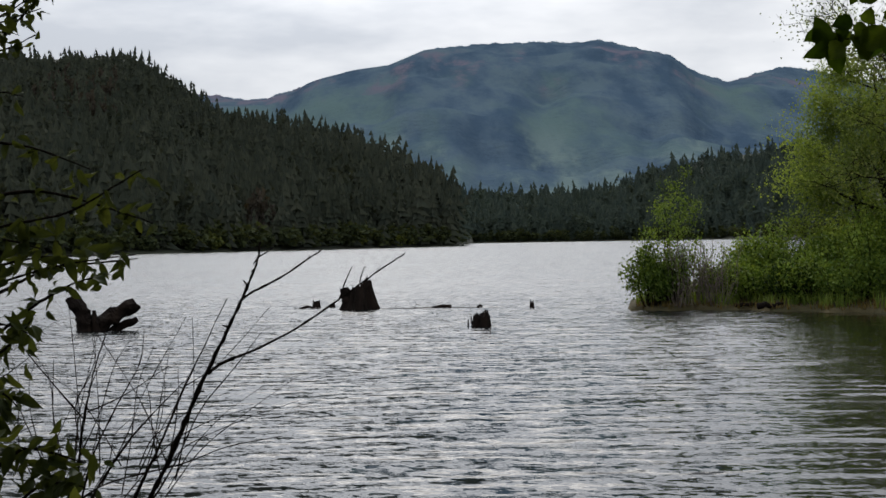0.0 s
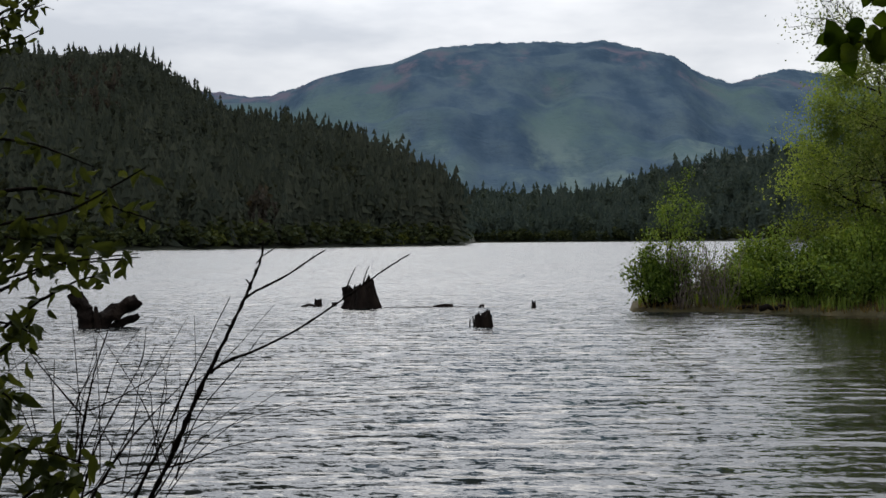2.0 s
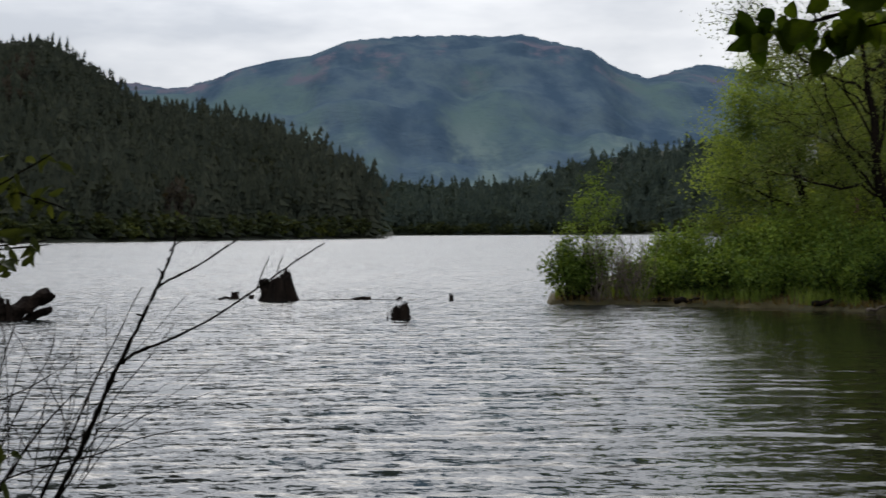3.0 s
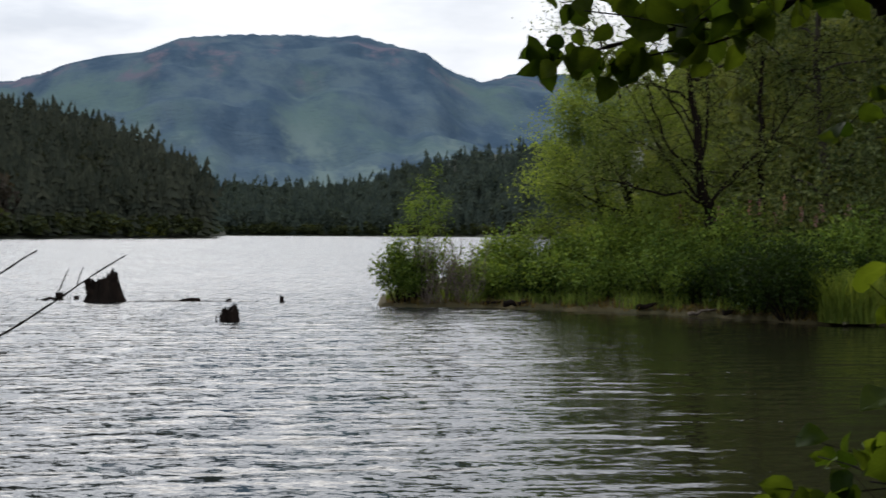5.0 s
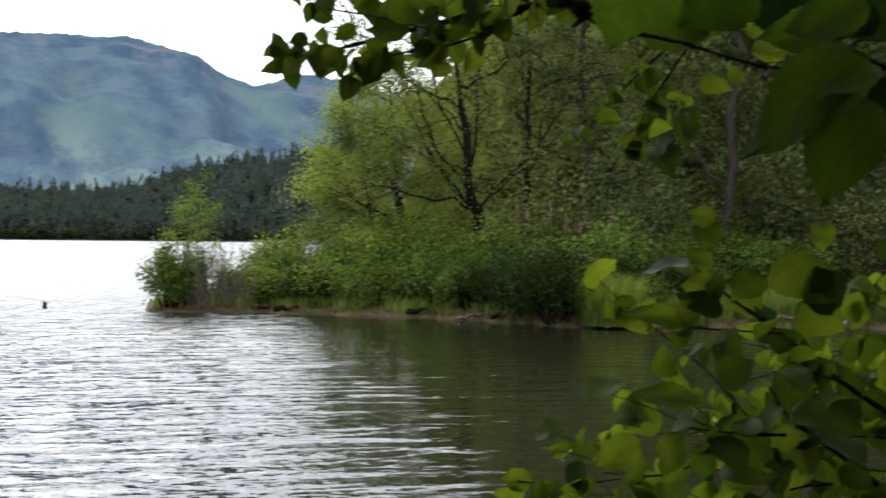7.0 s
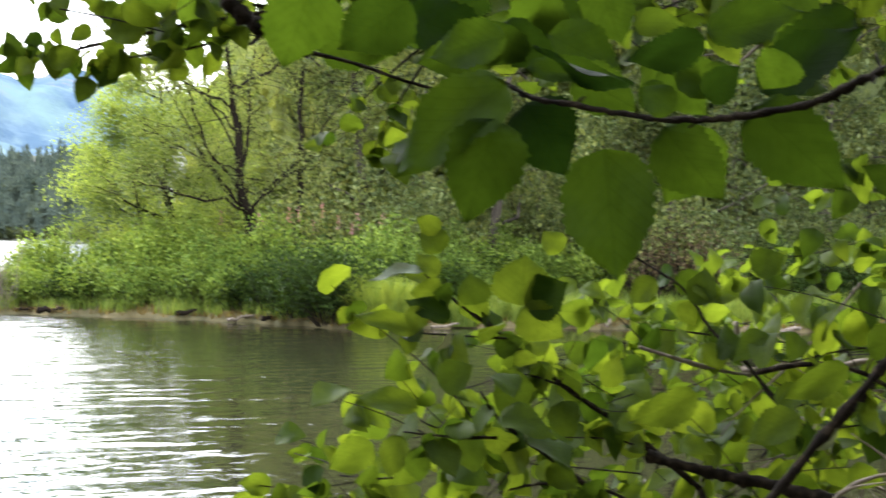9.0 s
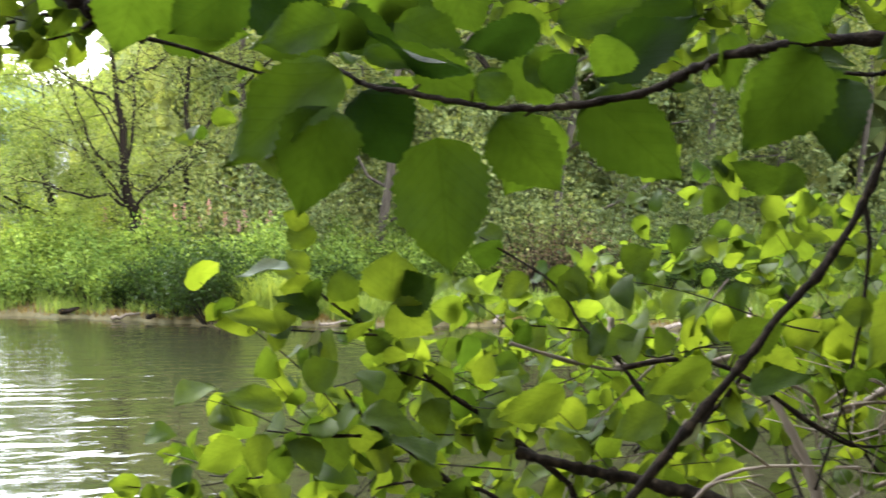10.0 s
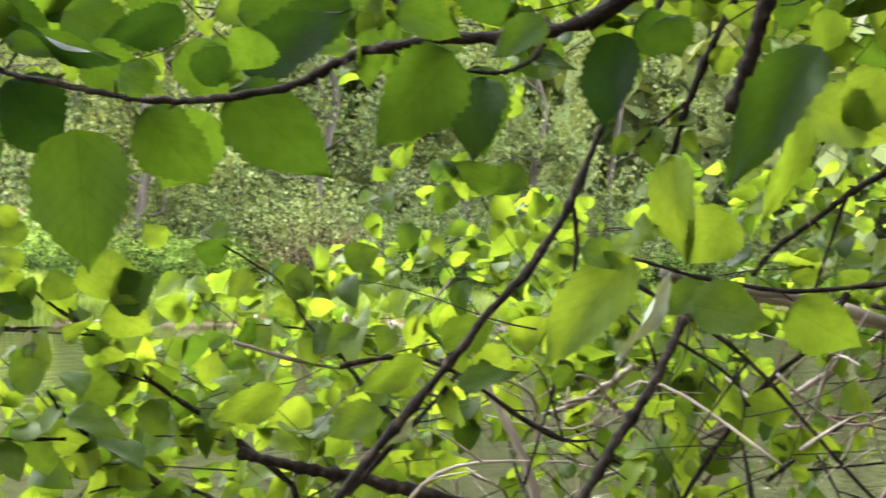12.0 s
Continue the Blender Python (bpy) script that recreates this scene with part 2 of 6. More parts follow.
def slope_material():
    """A distant forested slope: timber, pale clearings low down, rusty rock under the crest; haze blue is painted into
    each colour.
    """
    m, nt, out = nodes_of("hazy_forested_slope")
    p = nt.nodes.new("ShaderNodeBsdfPrincipled")
    p.inputs["Roughness"].default_value, p.inputs["Specular IOR Level"].default_value = 1.0, 0.0
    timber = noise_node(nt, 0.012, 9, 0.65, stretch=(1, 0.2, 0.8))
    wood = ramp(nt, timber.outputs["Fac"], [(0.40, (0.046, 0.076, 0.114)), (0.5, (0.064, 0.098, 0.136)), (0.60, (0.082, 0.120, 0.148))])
    co = nt.nodes.new("ShaderNodeTexCoord")
    sep = nt.nodes.new("ShaderNodeSeparateXYZ")
    nt.links.new(co.outputs["Object"], sep.inputs[0])

    def zone(low0, low1, high0, high1, noise, n0, n1):
        up = nt.nodes.new("ShaderNodeMapRange")
        up.interpolation_type = "SMOOTHSTEP"
        up.inputs[1].default_value, up.inputs[2].default_value = low0, low1
        nt.links.new(sep.outputs["Z"], up.inputs[0])
        down = nt.nodes.new("ShaderNodeMapRange")
        down.interpolation_type = "SMOOTHSTEP"
        down.inputs[1].default_value, down.inputs[2].default_value = high0, high1
        down.inputs[3].default_value, down.inputs[4].default_value = 1.0, 0.0
        nt.links.new(sep.outputs["Z"], down.inputs[0])
        spot = nt.nodes.new("ShaderNodeMapRange")
        spot.interpolation_type = "SMOOTHSTEP"
        spot.inputs[1].default_value, spot.inputs[2].default_value = n0, n1
        nt.links.new(noise.outputs["Fac"], spot.inputs[0])
        k = nt.nodes.new("ShaderNodeMath")
        k.operation = "MULTIPLY"
        nt.links.new(up.outputs[0], k.inputs[0])
        nt.links.new(down.outputs[0], k.inputs[1])
        q = nt.nodes.new("ShaderNodeMath")
        q.operation = "MULTIPLY"
        nt.links.new(k.outputs[0], q.inputs[0])
        nt.links.new(spot.outputs[0], q.inputs[1])
        return q.outputs[0]

    def lay(under, colour, amount):
        x = nt.nodes.new("ShaderNodeMixRGB")
        x.inputs[2].default_value = (*colour, 1)
        nt.links.new(amount, x.inputs[0])
        nt.links.new(under, x.inputs[1])
        return x.outputs[0]

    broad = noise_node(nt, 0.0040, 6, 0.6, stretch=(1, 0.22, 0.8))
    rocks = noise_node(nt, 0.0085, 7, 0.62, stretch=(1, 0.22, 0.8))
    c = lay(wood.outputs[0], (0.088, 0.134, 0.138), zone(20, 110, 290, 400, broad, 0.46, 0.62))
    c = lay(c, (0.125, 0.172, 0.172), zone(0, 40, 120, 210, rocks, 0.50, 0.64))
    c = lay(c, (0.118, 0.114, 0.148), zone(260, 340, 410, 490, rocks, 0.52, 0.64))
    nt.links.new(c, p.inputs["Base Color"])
    b = nt.nodes.new("ShaderNodeBump")
    b.inputs["Strength"].default_value, b.inputs["Distance"].default_value = 0.55, 10
    fine = noise_node(nt, 0.08, 6)
    nt.links.new(fine.outputs["Fac"], b.inputs["Height"])
    nt.links.new(b.outputs[0], p.inputs["Normal"])
    nt.links.new(p.outputs[0], out.inputs[0])
    return m


WATER = water_material()
LAND = rough_material("forest_floor", [(0.3, (0.010, 0.014, 0.007)), (0.7, (0.026, 0.030, 0.014))], 0.02, bump=0.2)
BANK = rough_material("bank_soil_and_grass", [(0.30, (0.035, 0.035, 0.014)), (0.55, (0.075, 0.062, 0.028)), (0.8, (0.12, 0.095, 0.05))], 0.9, bump=0.8, distance=0.05)
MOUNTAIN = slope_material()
BARE = leaf_material("bare_crowns", (0.040, 0.035, 0.032), (0.085, 0.072, 0.064), through=0.1, gloss=0.9)
# painted haze lifts and blues both conifer colours, more on the far shore
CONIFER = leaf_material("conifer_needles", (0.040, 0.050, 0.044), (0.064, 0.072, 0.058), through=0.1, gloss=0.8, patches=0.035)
CONIFER_HAZED = leaf_material("hazed_conifer_needles", (0.048, 0.068, 0.068), (0.076, 0.098, 0.086), through=0.1, gloss=0.8, patches=0.03)
SHORE_LEAF = leaf_material("shore_shrub_leaves", (0.022, 0.032, 0.020), (0.060, 0.076, 0.040), through=0.2, gloss=0.7)
WILLOW_LEAF = leaf_material("willow_leaves", (0.122, 0.188, 0.050), (0.200, 0.275, 0.095), through=0.5)
ALDER_LEAF = leaf_material("alder_leaves", (0.062, 0.088, 0.034), (0.165, 0.195, 0.085), through=0.4)
OPEN_LEAF = leaf_material("open_alder_leaves", (0.100, 0.142, 0.055), (0.190, 0.235, 0.110), through=0.5)
WOODS_LEAF = leaf_material("bank_woods_leaves", (0.042, 0.070, 0.028), (0.180, 0.218, 0.105), through=0.35, patches=0.5)
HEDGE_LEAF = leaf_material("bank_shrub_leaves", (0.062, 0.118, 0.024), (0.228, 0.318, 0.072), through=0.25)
# the dark shrubs' own green, also used for shade at the hedge foot
DARK_LEAF = leaf_material("dark_and_shaded_leaves", (0.012, 0.028, 0.007), (0.046, 0.080, 0.018), through=0.25)
GRASS = leaf_material("bank_grass", (0.08, 0.135, 0.030), (0.20, 0.265, 0.075), through=0.35, gloss=0.6)
DRY_GRASS = leaf_material("dry_grass", (0.07, 0.055, 0.024), (0.16, 0.125, 0.060), through=0.3, gloss=0.7)
PINK = leaf_material("fireweed_flowers", (0.30, 0.14, 0.20), (0.42, 0.24, 0.31), through=0.3)
BROWN_LEAF = leaf_material("dead_brush", (0.06, 0.045, 0.028), (0.15, 0.11, 0.07), through=0.15, gloss=0.8)
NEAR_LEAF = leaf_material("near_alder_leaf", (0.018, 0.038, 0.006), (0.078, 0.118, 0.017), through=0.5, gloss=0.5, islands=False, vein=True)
# darker copy of the near leaf colour, for shade under the crown
UPPER_SHADED_LEAF = leaf_material("shaded_alder_leaf", (0.005, 0.014, 0.003), (0.034, 0.066, 0.009), through=0.46, gloss=0.5, islands=False, vein=True)
NEAR_LEAVES = leaf_material("alder_leaf_mass", (0.020, 0.044, 0.008), (0.084, 0.132, 0.022), through=0.58, gloss=0.5, vein=True)
PALE_LEAF = leaf_material("pale_leaf_underside", (0.13, 0.16, 0.12), (0.21, 0.24, 0.20), through=0.06, gloss=0.5, islands=False, vein=True)
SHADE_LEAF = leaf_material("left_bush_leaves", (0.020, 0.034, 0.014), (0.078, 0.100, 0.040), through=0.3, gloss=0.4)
BARK = rough_material("dark_bark", [(0.35, (0.006, 0.005, 0.004)), (0.55, (0.016, 0.012, 0.009)), (0.7, (0.040, 0.030, 0.022))], 90, bump=0.9, distance=0.004, gleam=0.06)
TRUNK = rough_material("alder_bark", [(0.3, (0.018, 0.015, 0.011)), (0.7, (0.075, 0.063, 0.050))], 7, bump=0.8, distance=0.02, stretch=(1, 1, 0.3))
GREY_WOOD = rough_material("weathered_wood", [(0.3, (0.07, 0.055, 0.042)), (0.7, (0.24, 0.20, 0.165))], 9, bump=0.6, distance=0.006, stretch=(1, 1, 0.25))
TWIG_BARK = rough_material("reddish_twig_bark", [(0.35, (0.045, 0.026, 0.018)), (0.7, (0.15, 0.095, 0.065))], 60, bump=0.6, distance=0.003, gleam=0.1)
WET_WOOD = rough_material("old_wet_stump", [(0.3, (0.006, 0.005, 0.004)), (0.55, (0.015, 0.011, 0.009)), (0.8, (0.034, 0.024, 0.018))], 3.0, bump=0.9, distance=0.05, stretch=(1, 1, 0.3), roughness=0.85, gleam=0.05)


# ---- building blocks ----
def mesh_object(name, verts, faces, material, parent=None, label="", smooth=False):
    me = bpy.data.meshes.new(name)
    me.from_pydata([tuple(v) for v in verts] if not isinstance(verts, np.ndarray) else verts.tolist(), [],
                   faces if not isinstance(faces, np.ndarray) else faces.tolist())
    me.materials.append(material)
    if smooth:
        me.polygons.foreach_set("use_smooth", [True] * len(me.polygons))
    ob = new(name, me)
    if parent is not None:
        ob.parent = parent
    if label:
        ob["label"] = label
    return ob


def thing(name, x, y, z, label, category, group="", kind=""):
    ob = new(name)
    ob.location = (x, y, z)
    ob.empty_display_size = 0.1
    return tagged(ob, label, category, group, kind)


def around(az, r, z=0.0):
    """A place r metres off at the bearing az, degrees to the left of straight ahead."""
    return (-r * math.sin(radians(az)), r * math.cos(radians(az)), z)


class Soup:
    """Gathers many small faces for one mesh."""

    def __init__(self):
        self.v, self.f, self.n = [], [], 0

    def add(self, verts, faces):
        verts = np.asarray(verts, float).reshape(-1, 3)
        faces = np.asarray(faces, int)
        self.v.append(verts)
        self.f.extend((faces + self.n).tolist())
        self.n += len(verts)

    def tube(self, pts, r0, r1, sides=5, cap=True, knots=None):
        pts = np.asarray(pts, float)
        n = len(pts)
        d = np.gradient(pts, axis=0)
        d /= np.linalg.norm(d, axis=1)[:, None] + 1e-9
        ref = np.array([0.31, 0.17, 0.93]) if abs(d[0][2]) < 0.8 else np.array([0.95, 0.2, 0.1])
        a = np.cross(d, ref)
        a /= np.linalg.norm(a, axis=1)[:, None] + 1e-9
        b = np.cross(d, a)
        th = np.arange(sides) * 2 * np.pi / sides
        rad = np.linspace(r0, r1, n)
        if knots is not None:
            rad = rad * np.clip(1 + knots.normal(0, 0.13, n) + 0.35 * (knots.uniform(0, 1, n) > 0.9), 0.7, 1.6)
        ring = pts[:, None] + rad[:, None, None] * (np.cos(th)[None, :, None] * a[:, None] + np.sin(th)[None, :, None] * b[:, None])
        k = np.arange(n - 1)[:, None] * sides
        j = np.arange(sides)[None]
        q = np.stack([k + j, k + (j + 1) % sides, k + sides + (j + 1) % sides, k + sides + j], -1).reshape(-1, 4)
        self.add(ring.reshape(-1, 3), q)
        if cap:
            base = self.n - sides
            self.f.append([base + i for i in range(sides)])
            self.f.append([base - sides * (n - 1) + i for i in range(sides)][::-1])

    def leaves(self, at, size, rng, wide=0.5, droop=0.3, flat=0.0):
        """Folded leaves at the places given, turned at random."""
        at = np.asarray(at, float)
        n = len(at)
        if n == 0:
            return
        d = rng.normal(size=(n, 3))
        d[:, 2] = d[:, 2] * (1 - flat) - droop
        d /= np.linalg.norm(d, axis=1)[:, None]
        s = np.cross(d, rng.normal(size=(n, 3)))
        s /= np.linalg.norm(s, axis=1)[:, None] + 1e-9
        up = np.cross(d, s)
        ln = (size * rng.uniform(0.65, 1.25, n))[:, None]
        w = ln * wide * 0.5
        tip = at + d * ln
        mid = at + d * ln * 0.45
        v = np.stack([at, mid + s * w + up * w * 0.35, tip, mid - s * w + up * w * 0.35], 1).reshape(-1, 3)
        f = np.arange(n)[:, None] * 4
        self.add(v, np.concatenate([f + [0, 1, 2], f + [0, 2, 3]]))

    def blades(self, at, height, rng, lean=0.35, width=0.012):
        at = np.asarray(at, float)
        n = len(at)
        th = rng.uniform(0, 2 * np.pi, n)
        dirs = np.stack([np.cos(th), np.sin(th), np.zeros(n)], 1)
        side = np.stack([-np.sin(th), np.cos(th), np.zeros(n)], 1)
        h = (height * rng.uniform(0.5, 1.2, n))[:, None]
        ln = np.abs(rng.normal(0, lean, n))[:, None] * h
        up = np.array([0, 0, 1.0])
        w = width
        mid = at + up * h * 0.6 + dirs * ln * 0.35
        tip = at + up * h * 0.95 + dirs * ln
        v = np.stack([at - side * w, at + side * w, mid + side * w * 0.7, mid - side * w * 0.7, tip], 1).reshape(-1, 3)
        f = np.arange(n) * 5
        for k in f:
            self.f.append([k + self.n, k + 1 + self.n, k + 2 + self.n, k + 3 + self.n])
            self.f.append([k + 3 + self.n, k + 2 + self.n, k + 4 + self.n])
        self.v.append(v)
        self.n += len(v)

    def make(self, name, material, parent=None, label="", smooth=False):
        ob = mesh_object(name, np.concatenate(self.v) if self.v else np.zeros((0, 3)), self.f, material, parent, label, smooth)
        return ob


def wander(p, q, rng, wobble, n=6):
    """A crooked way from p to q."""
    p, q = np.asarray(p, float), np.asarray(q, float)
    t = np.linspace(0, 1, n)[:, None]
    w = rng.normal(0, wobble, (n, 3)) * np.sin(np.pi * t)
    return p + (q - p) * t + w


def smooth_way(p, q, rng, wobble, n=13):
    """A gently bending way from p to q."""
    w = wander(p, q, rng, wobble, 4)
    u = np.linspace(0, 3, n)
    w = np.stack([np.interp(u, np.arange(4), w[:, i]) for i in range(3)], 1)
    for _ in range(6):
        w[1:-1] = 0.25 * w[:-2] + 0.5 * w[1:-1] + 0.25 * w[2:]
    return w


# ---- the large structure: water, land, mountain ----
def polar_sheet(name, azs, rs, height, material, smooth=True):
    A, Rr = np.meshgrid(np.radians(azs), rs, indexing="ij")
    Z = height(np.degrees(A), Rr)
    v = np.stack([-Rr * np.sin(A), Rr * np.cos(A), Z], -1).reshape(-1, 3)
    na, nr = len(azs), len(rs)
    i, j = np.meshgrid(np.arange(na - 1), np.arange(nr - 1), indexing="ij")
    k = (i * nr + j).ravel()
    f = np.stack([k, k + nr, k + nr + 1, k + 1], -1)[:, ::-1]
    return mesh_object(name, v, f, material, smooth=smooth)


def smoothstep(a, b, x):
    t = np.clip((x - a) / (b - a), 0, 1)
    return t * t * (3 - 2 * t)


def ripple(a, r, scale, seed):
    """Cheap smooth unevenness over bearing and distance."""
    x, y = -r * np.sin(np.radians(a)) / scale, r * np.cos(np.radians(a)) / scale
    s = 0
    for k in range(1, 5):
        s = s + np.sin(x * 1.9 ** k * 0.7 + seed * k + 1.3 * np.sin(y * 1.9 ** k * 0.5 + k)) * np.cos(y * 1.9 ** k * 0.8 + 2.1 * k + seed) / 1.7 ** k
    return s


# bearing: far shore distance, crest distance, crest elevation in degrees
SHORE_A = [-180, -90, -40, -20, -11, -7, -1.0, -0.5, 4, 10, 17, 30, 60, 180]
SHORE_R = [150, 120, 150, 300, 800, 800, 800, 470, 400, 340, 310, 260, 150, 150]
CREST_R = [400, 400, 500, 900, 1000, 1000, 1000, 560, 680, 850, 900, 900, 500, 400]
CREST_A = [-180, -60, -20, -13.6, -12, -10, -8, -6.7, -5, -1.0, -0.45, 0.9, 2, 3.5, 5, 6.6, 8.3, 10, 11.3, 12.3, 14.5, 17, 30, 60, 180]
CREST_E = [3, 3.5, 4.2, 3.6, 3.3, 3.1, 2.6, 2.1, 1.9, 1.95, 2.1, 3.0, 3.75, 4.3, 4.7, 4.9, 5.2, 6.15, 7.1, 7.35, 7.3, 7.3, 7.5, 5, 3]
TREE = 21.0


def shore(a):
    return np.interp(a, SHORE_A, SHORE_R)


def land_height(a, r):
    r0, r1 = shore(a), np.interp(a, SHORE_A, CREST_R)
    top = np.tan(np.radians(np.interp(a, CREST_A, CREST_E))) * r1 + 2 - TREE * 0.62
    top = np.maximum(top, 4)
    z = np.where(r < r0, -1.6 + 1.9 * smoothstep(r0 - 8, r0, r), 0.3 + (top - 0.3) * np.clip((r - r0) / (r1 - r0), 0, 1.25) ** 1.1)
    return z + np.where(r > r0 + 15, ripple(a, r, 60, 2.0) * 1.5, 0)


AZ_ALL = np.concatenate([np.arange(-180, -70, 4.0), np.arange(-70, 32, 0.4), np.arange(32, 181, 4.0)])
ground = polar_sheet("ground", AZ_ALL, np.geomspace(0.5, 4800, 170), land_height, LAND)
tagged(ground, "dark wooded land rising from the lake shore", "ground", kind="structure")

# the lake: one sheet from the near bank to the far shore
WAVES = np.random.default_rng(404)
WAVE_LEN = np.exp(WAVES.normal(math.log(0.50), 0.26, 56)).clip(0.36, 1.2)
WAVE_WAY = np.radians(-98) + WAVES.normal(0, 0.21, 56)
WAVE_AMP = 0.045 * math.sqrt(2 / 56) * WAVE_LEN / (2 * math.pi)
WAVE_LAG = WAVES.uniform(0, 2 * math.pi, 56)


def lake_height(a, r):
    """Short wind waves that run in on the near bank, weaker in the lee of the spit."""
    x, y = -r * np.sin(np.radians(a)), r * np.cos(np.radians(a))
    z = np.zeros_like(x)
    for ln, way, amp, lag in zip(WAVE_LEN, WAVE_WAY, WAVE_AMP, WAVE_LAG):
        k = 2 * math.pi / ln
        z += amp * np.sin(k * (x * math.cos(way) + y * math.sin(way)) + lag + 0.5 * np.sin(0.31 * x - 0.23 * y + lag))
    z = np.maximum(z, 0) * 1.25 + np.minimum(z, 0) * 0.75
    lee = smoothstep(-0.6, 3.0, x - 0.20 * y)
    return z * (1 - 0.8 * lee) * smoothstep(2.0, 5.0, r) * smoothstep(60, 44, r) * smoothstep(60, 56, np.abs(a + 20))


lake = polar_sheet("water", np.concatenate([np.arange(-180, -62, 4.0), np.arange(-62, 21, 0.3), np.arange(21, 181, 3.0)]),
                   np.concatenate([np.arange(0.5, 5.9, 0.6), np.arange(6.0, 30, 0.15), np.arange(30, 60, 0.3), np.geomspace(60, 1100, 30)]), lake_height, WATER)
tagged(lake, "grey rippled lake water, murky olive by the bank", "water", kind="structure")

# the far mountain: a long ridge with a flat summit, a notch and a lower shoulder
RIDGE_A = [-40, -30, -22, -17, -14.2, -13.2, -12.4, -11.1, -9.8, -8.8, -7.0, -6.2, -5.1, -3.5, -1.5, -0.2, 0.6, 2.0, 3.7, 5.1, 6.8, 7.7, 8.5, 12, 20, 35]
RIDGE_E = [3.5, 4.6, 5.2, 5.4, 6.1, 6.3, 6.12, 5.8, 6.2, 6.92, 7.32, 7.56, 7.46, 7.54, 7.48, 7.41, 7.26, 6.64, 6.36, 6.0, 5.5, 5.48, 5.6, 5.9, 5.0, 3.5]


def mountain_height(a, r):
    crest = np.tan(np.radians(np.interp(a, RIDGE_A, RIDGE_E))) * 4000 + 2
    up = smoothstep(1100, 4000, r) * 0.55 + 0.45 * np.clip((r - 1100) / 2900, 0, 1) ** 1.6
    z = crest * np.where(r <= 4000, up, 1 - 0.5 * smoothstep(4000, 4700, r))
    # spurs run down from the crest, with gullies between them
    wind = a + 1.1 * np.sin(r / 700.0) + 0.5 * np.sin(r / 260.0 + a)
    spur = np.sin(wind * 0.55 + 0.8) * 16 + np.sin(wind * 1.9 + 1.0) * 7
    gully = ripple(a, r, 520, 0.7) * 38 + ripple(a, r, 160, 3.1) * 14 + spur
    z = z + gully * np.clip((r - 1200) / 900, 0, 1) * smoothstep(3990, 2900, r)
    spires = 1.9 * np.sin(a * 41 + r * 0.013) * np.sin(a * 27 + r * 0.007) + 1.3 * np.sin(a * 73 + 2 * np.sin(a * 19 + r * 0.02)) + 2.5 * np.sin(a * 5.3) * np.sin(a * 2.9 + 2)
    return z + np.where(r < 4060, spires, 0) * smoothstep(3750, 3990, r) + 4


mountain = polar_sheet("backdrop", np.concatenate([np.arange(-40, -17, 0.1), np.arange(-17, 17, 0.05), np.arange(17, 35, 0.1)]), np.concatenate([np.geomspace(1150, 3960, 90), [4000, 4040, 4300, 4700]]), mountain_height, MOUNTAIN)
tagged(mountain, "forested mountain painted haze blue, with a long flat summit", "mountain", kind="structure")


# ---- far woods ----
def conifer_template(rng, tiers=8):
    """A conifer one unit tall: tiers of ragged drooping boughs round a thin stem, some of them missing."""
    s = Soup()
    full = rng.uniform(0.75, 1.2)
    lean = rng.normal(0, 0.012, 2)
    for k in range(tiers):
        t = k / tiers
        z0 = 0.10 + 0.84 * t + rng.normal(0, 0.012)
        r = (0.135 * full * (1 - t) ** rng.uniform(0.65, 1.0) + 0.010) * rng.uniform(0.75, 1.2)
        n = 4
        th = np.arange(n * 2) * np.pi / n + rng.uniform(0, 1.2)
        rr = r * np.where(np.arange(n * 2) % 2 == 0, rng.uniform(0.55, 1.4, n * 2), 0.36)
        rim = np.stack([np.cos(th) * rr + lean[0] * k, np.sin(th) * rr + lean[1] * k, np.full(n * 2, z0) - rr * rng.uniform(0.1, 0.5) + rng.normal(0, 0.010, n * 2)], 1)
        apex = [[lean[0] * k, lean[1] * k, min(1.0, z0 + 0.15)]]
        i = np.arange(n * 2)
        s.add(np.concatenate([apex, rim]), np.stack([np.zeros(n * 2, int), 1 + i, 1 + (i + 1) % (n * 2)], 1))
    return np.concatenate(s.v), np.array(s.f)


def round_template(rng, n=110, spray=0.22):
    """A broad-leaved tree one unit tall as a ragged heap of leaf sprays."""
    s = Soup()
    u = rng.normal(size=(n, 3))
    u /= np.linalg.norm(u, axis=1)[:, None]
    c = u * rng.uniform(0.55, 1.0, (n, 1)) * [0.33, 0.33, 0.42] + [0, 0, 0.55]
    s.leaves(c, spray, rng, wide=0.9)
    return np.concatenate(s.v), np.array(s.f)


def woods(name, material, templates, places, heights, rng, label, category, slim=1.0):
    V, Fc, n = [], [], 0
    for (x, y, z), h in zip(places, heights):
        tv, tf = templates[rng.integers(len(templates))]
        th = rng.uniform(0, 6.28)
        c, s = math.cos(th), math.sin(th)
        w = h * slim * rng.uniform(0.8, 1.25)
        v = np.stack([(tv[:, 0] * c - tv[:, 1] * s) * w + x, (tv[:, 0] * s + tv[:, 1] * c) * w + y, tv[:, 2] * h + z], 1)
        V.append(v)
        Fc.append(tf + n)
        n += len(v)
    ob = mesh_object(name, np.concatenate(V), np.concatenate(Fc), material)
    return tagged(ob, label, category, kind="stuff")


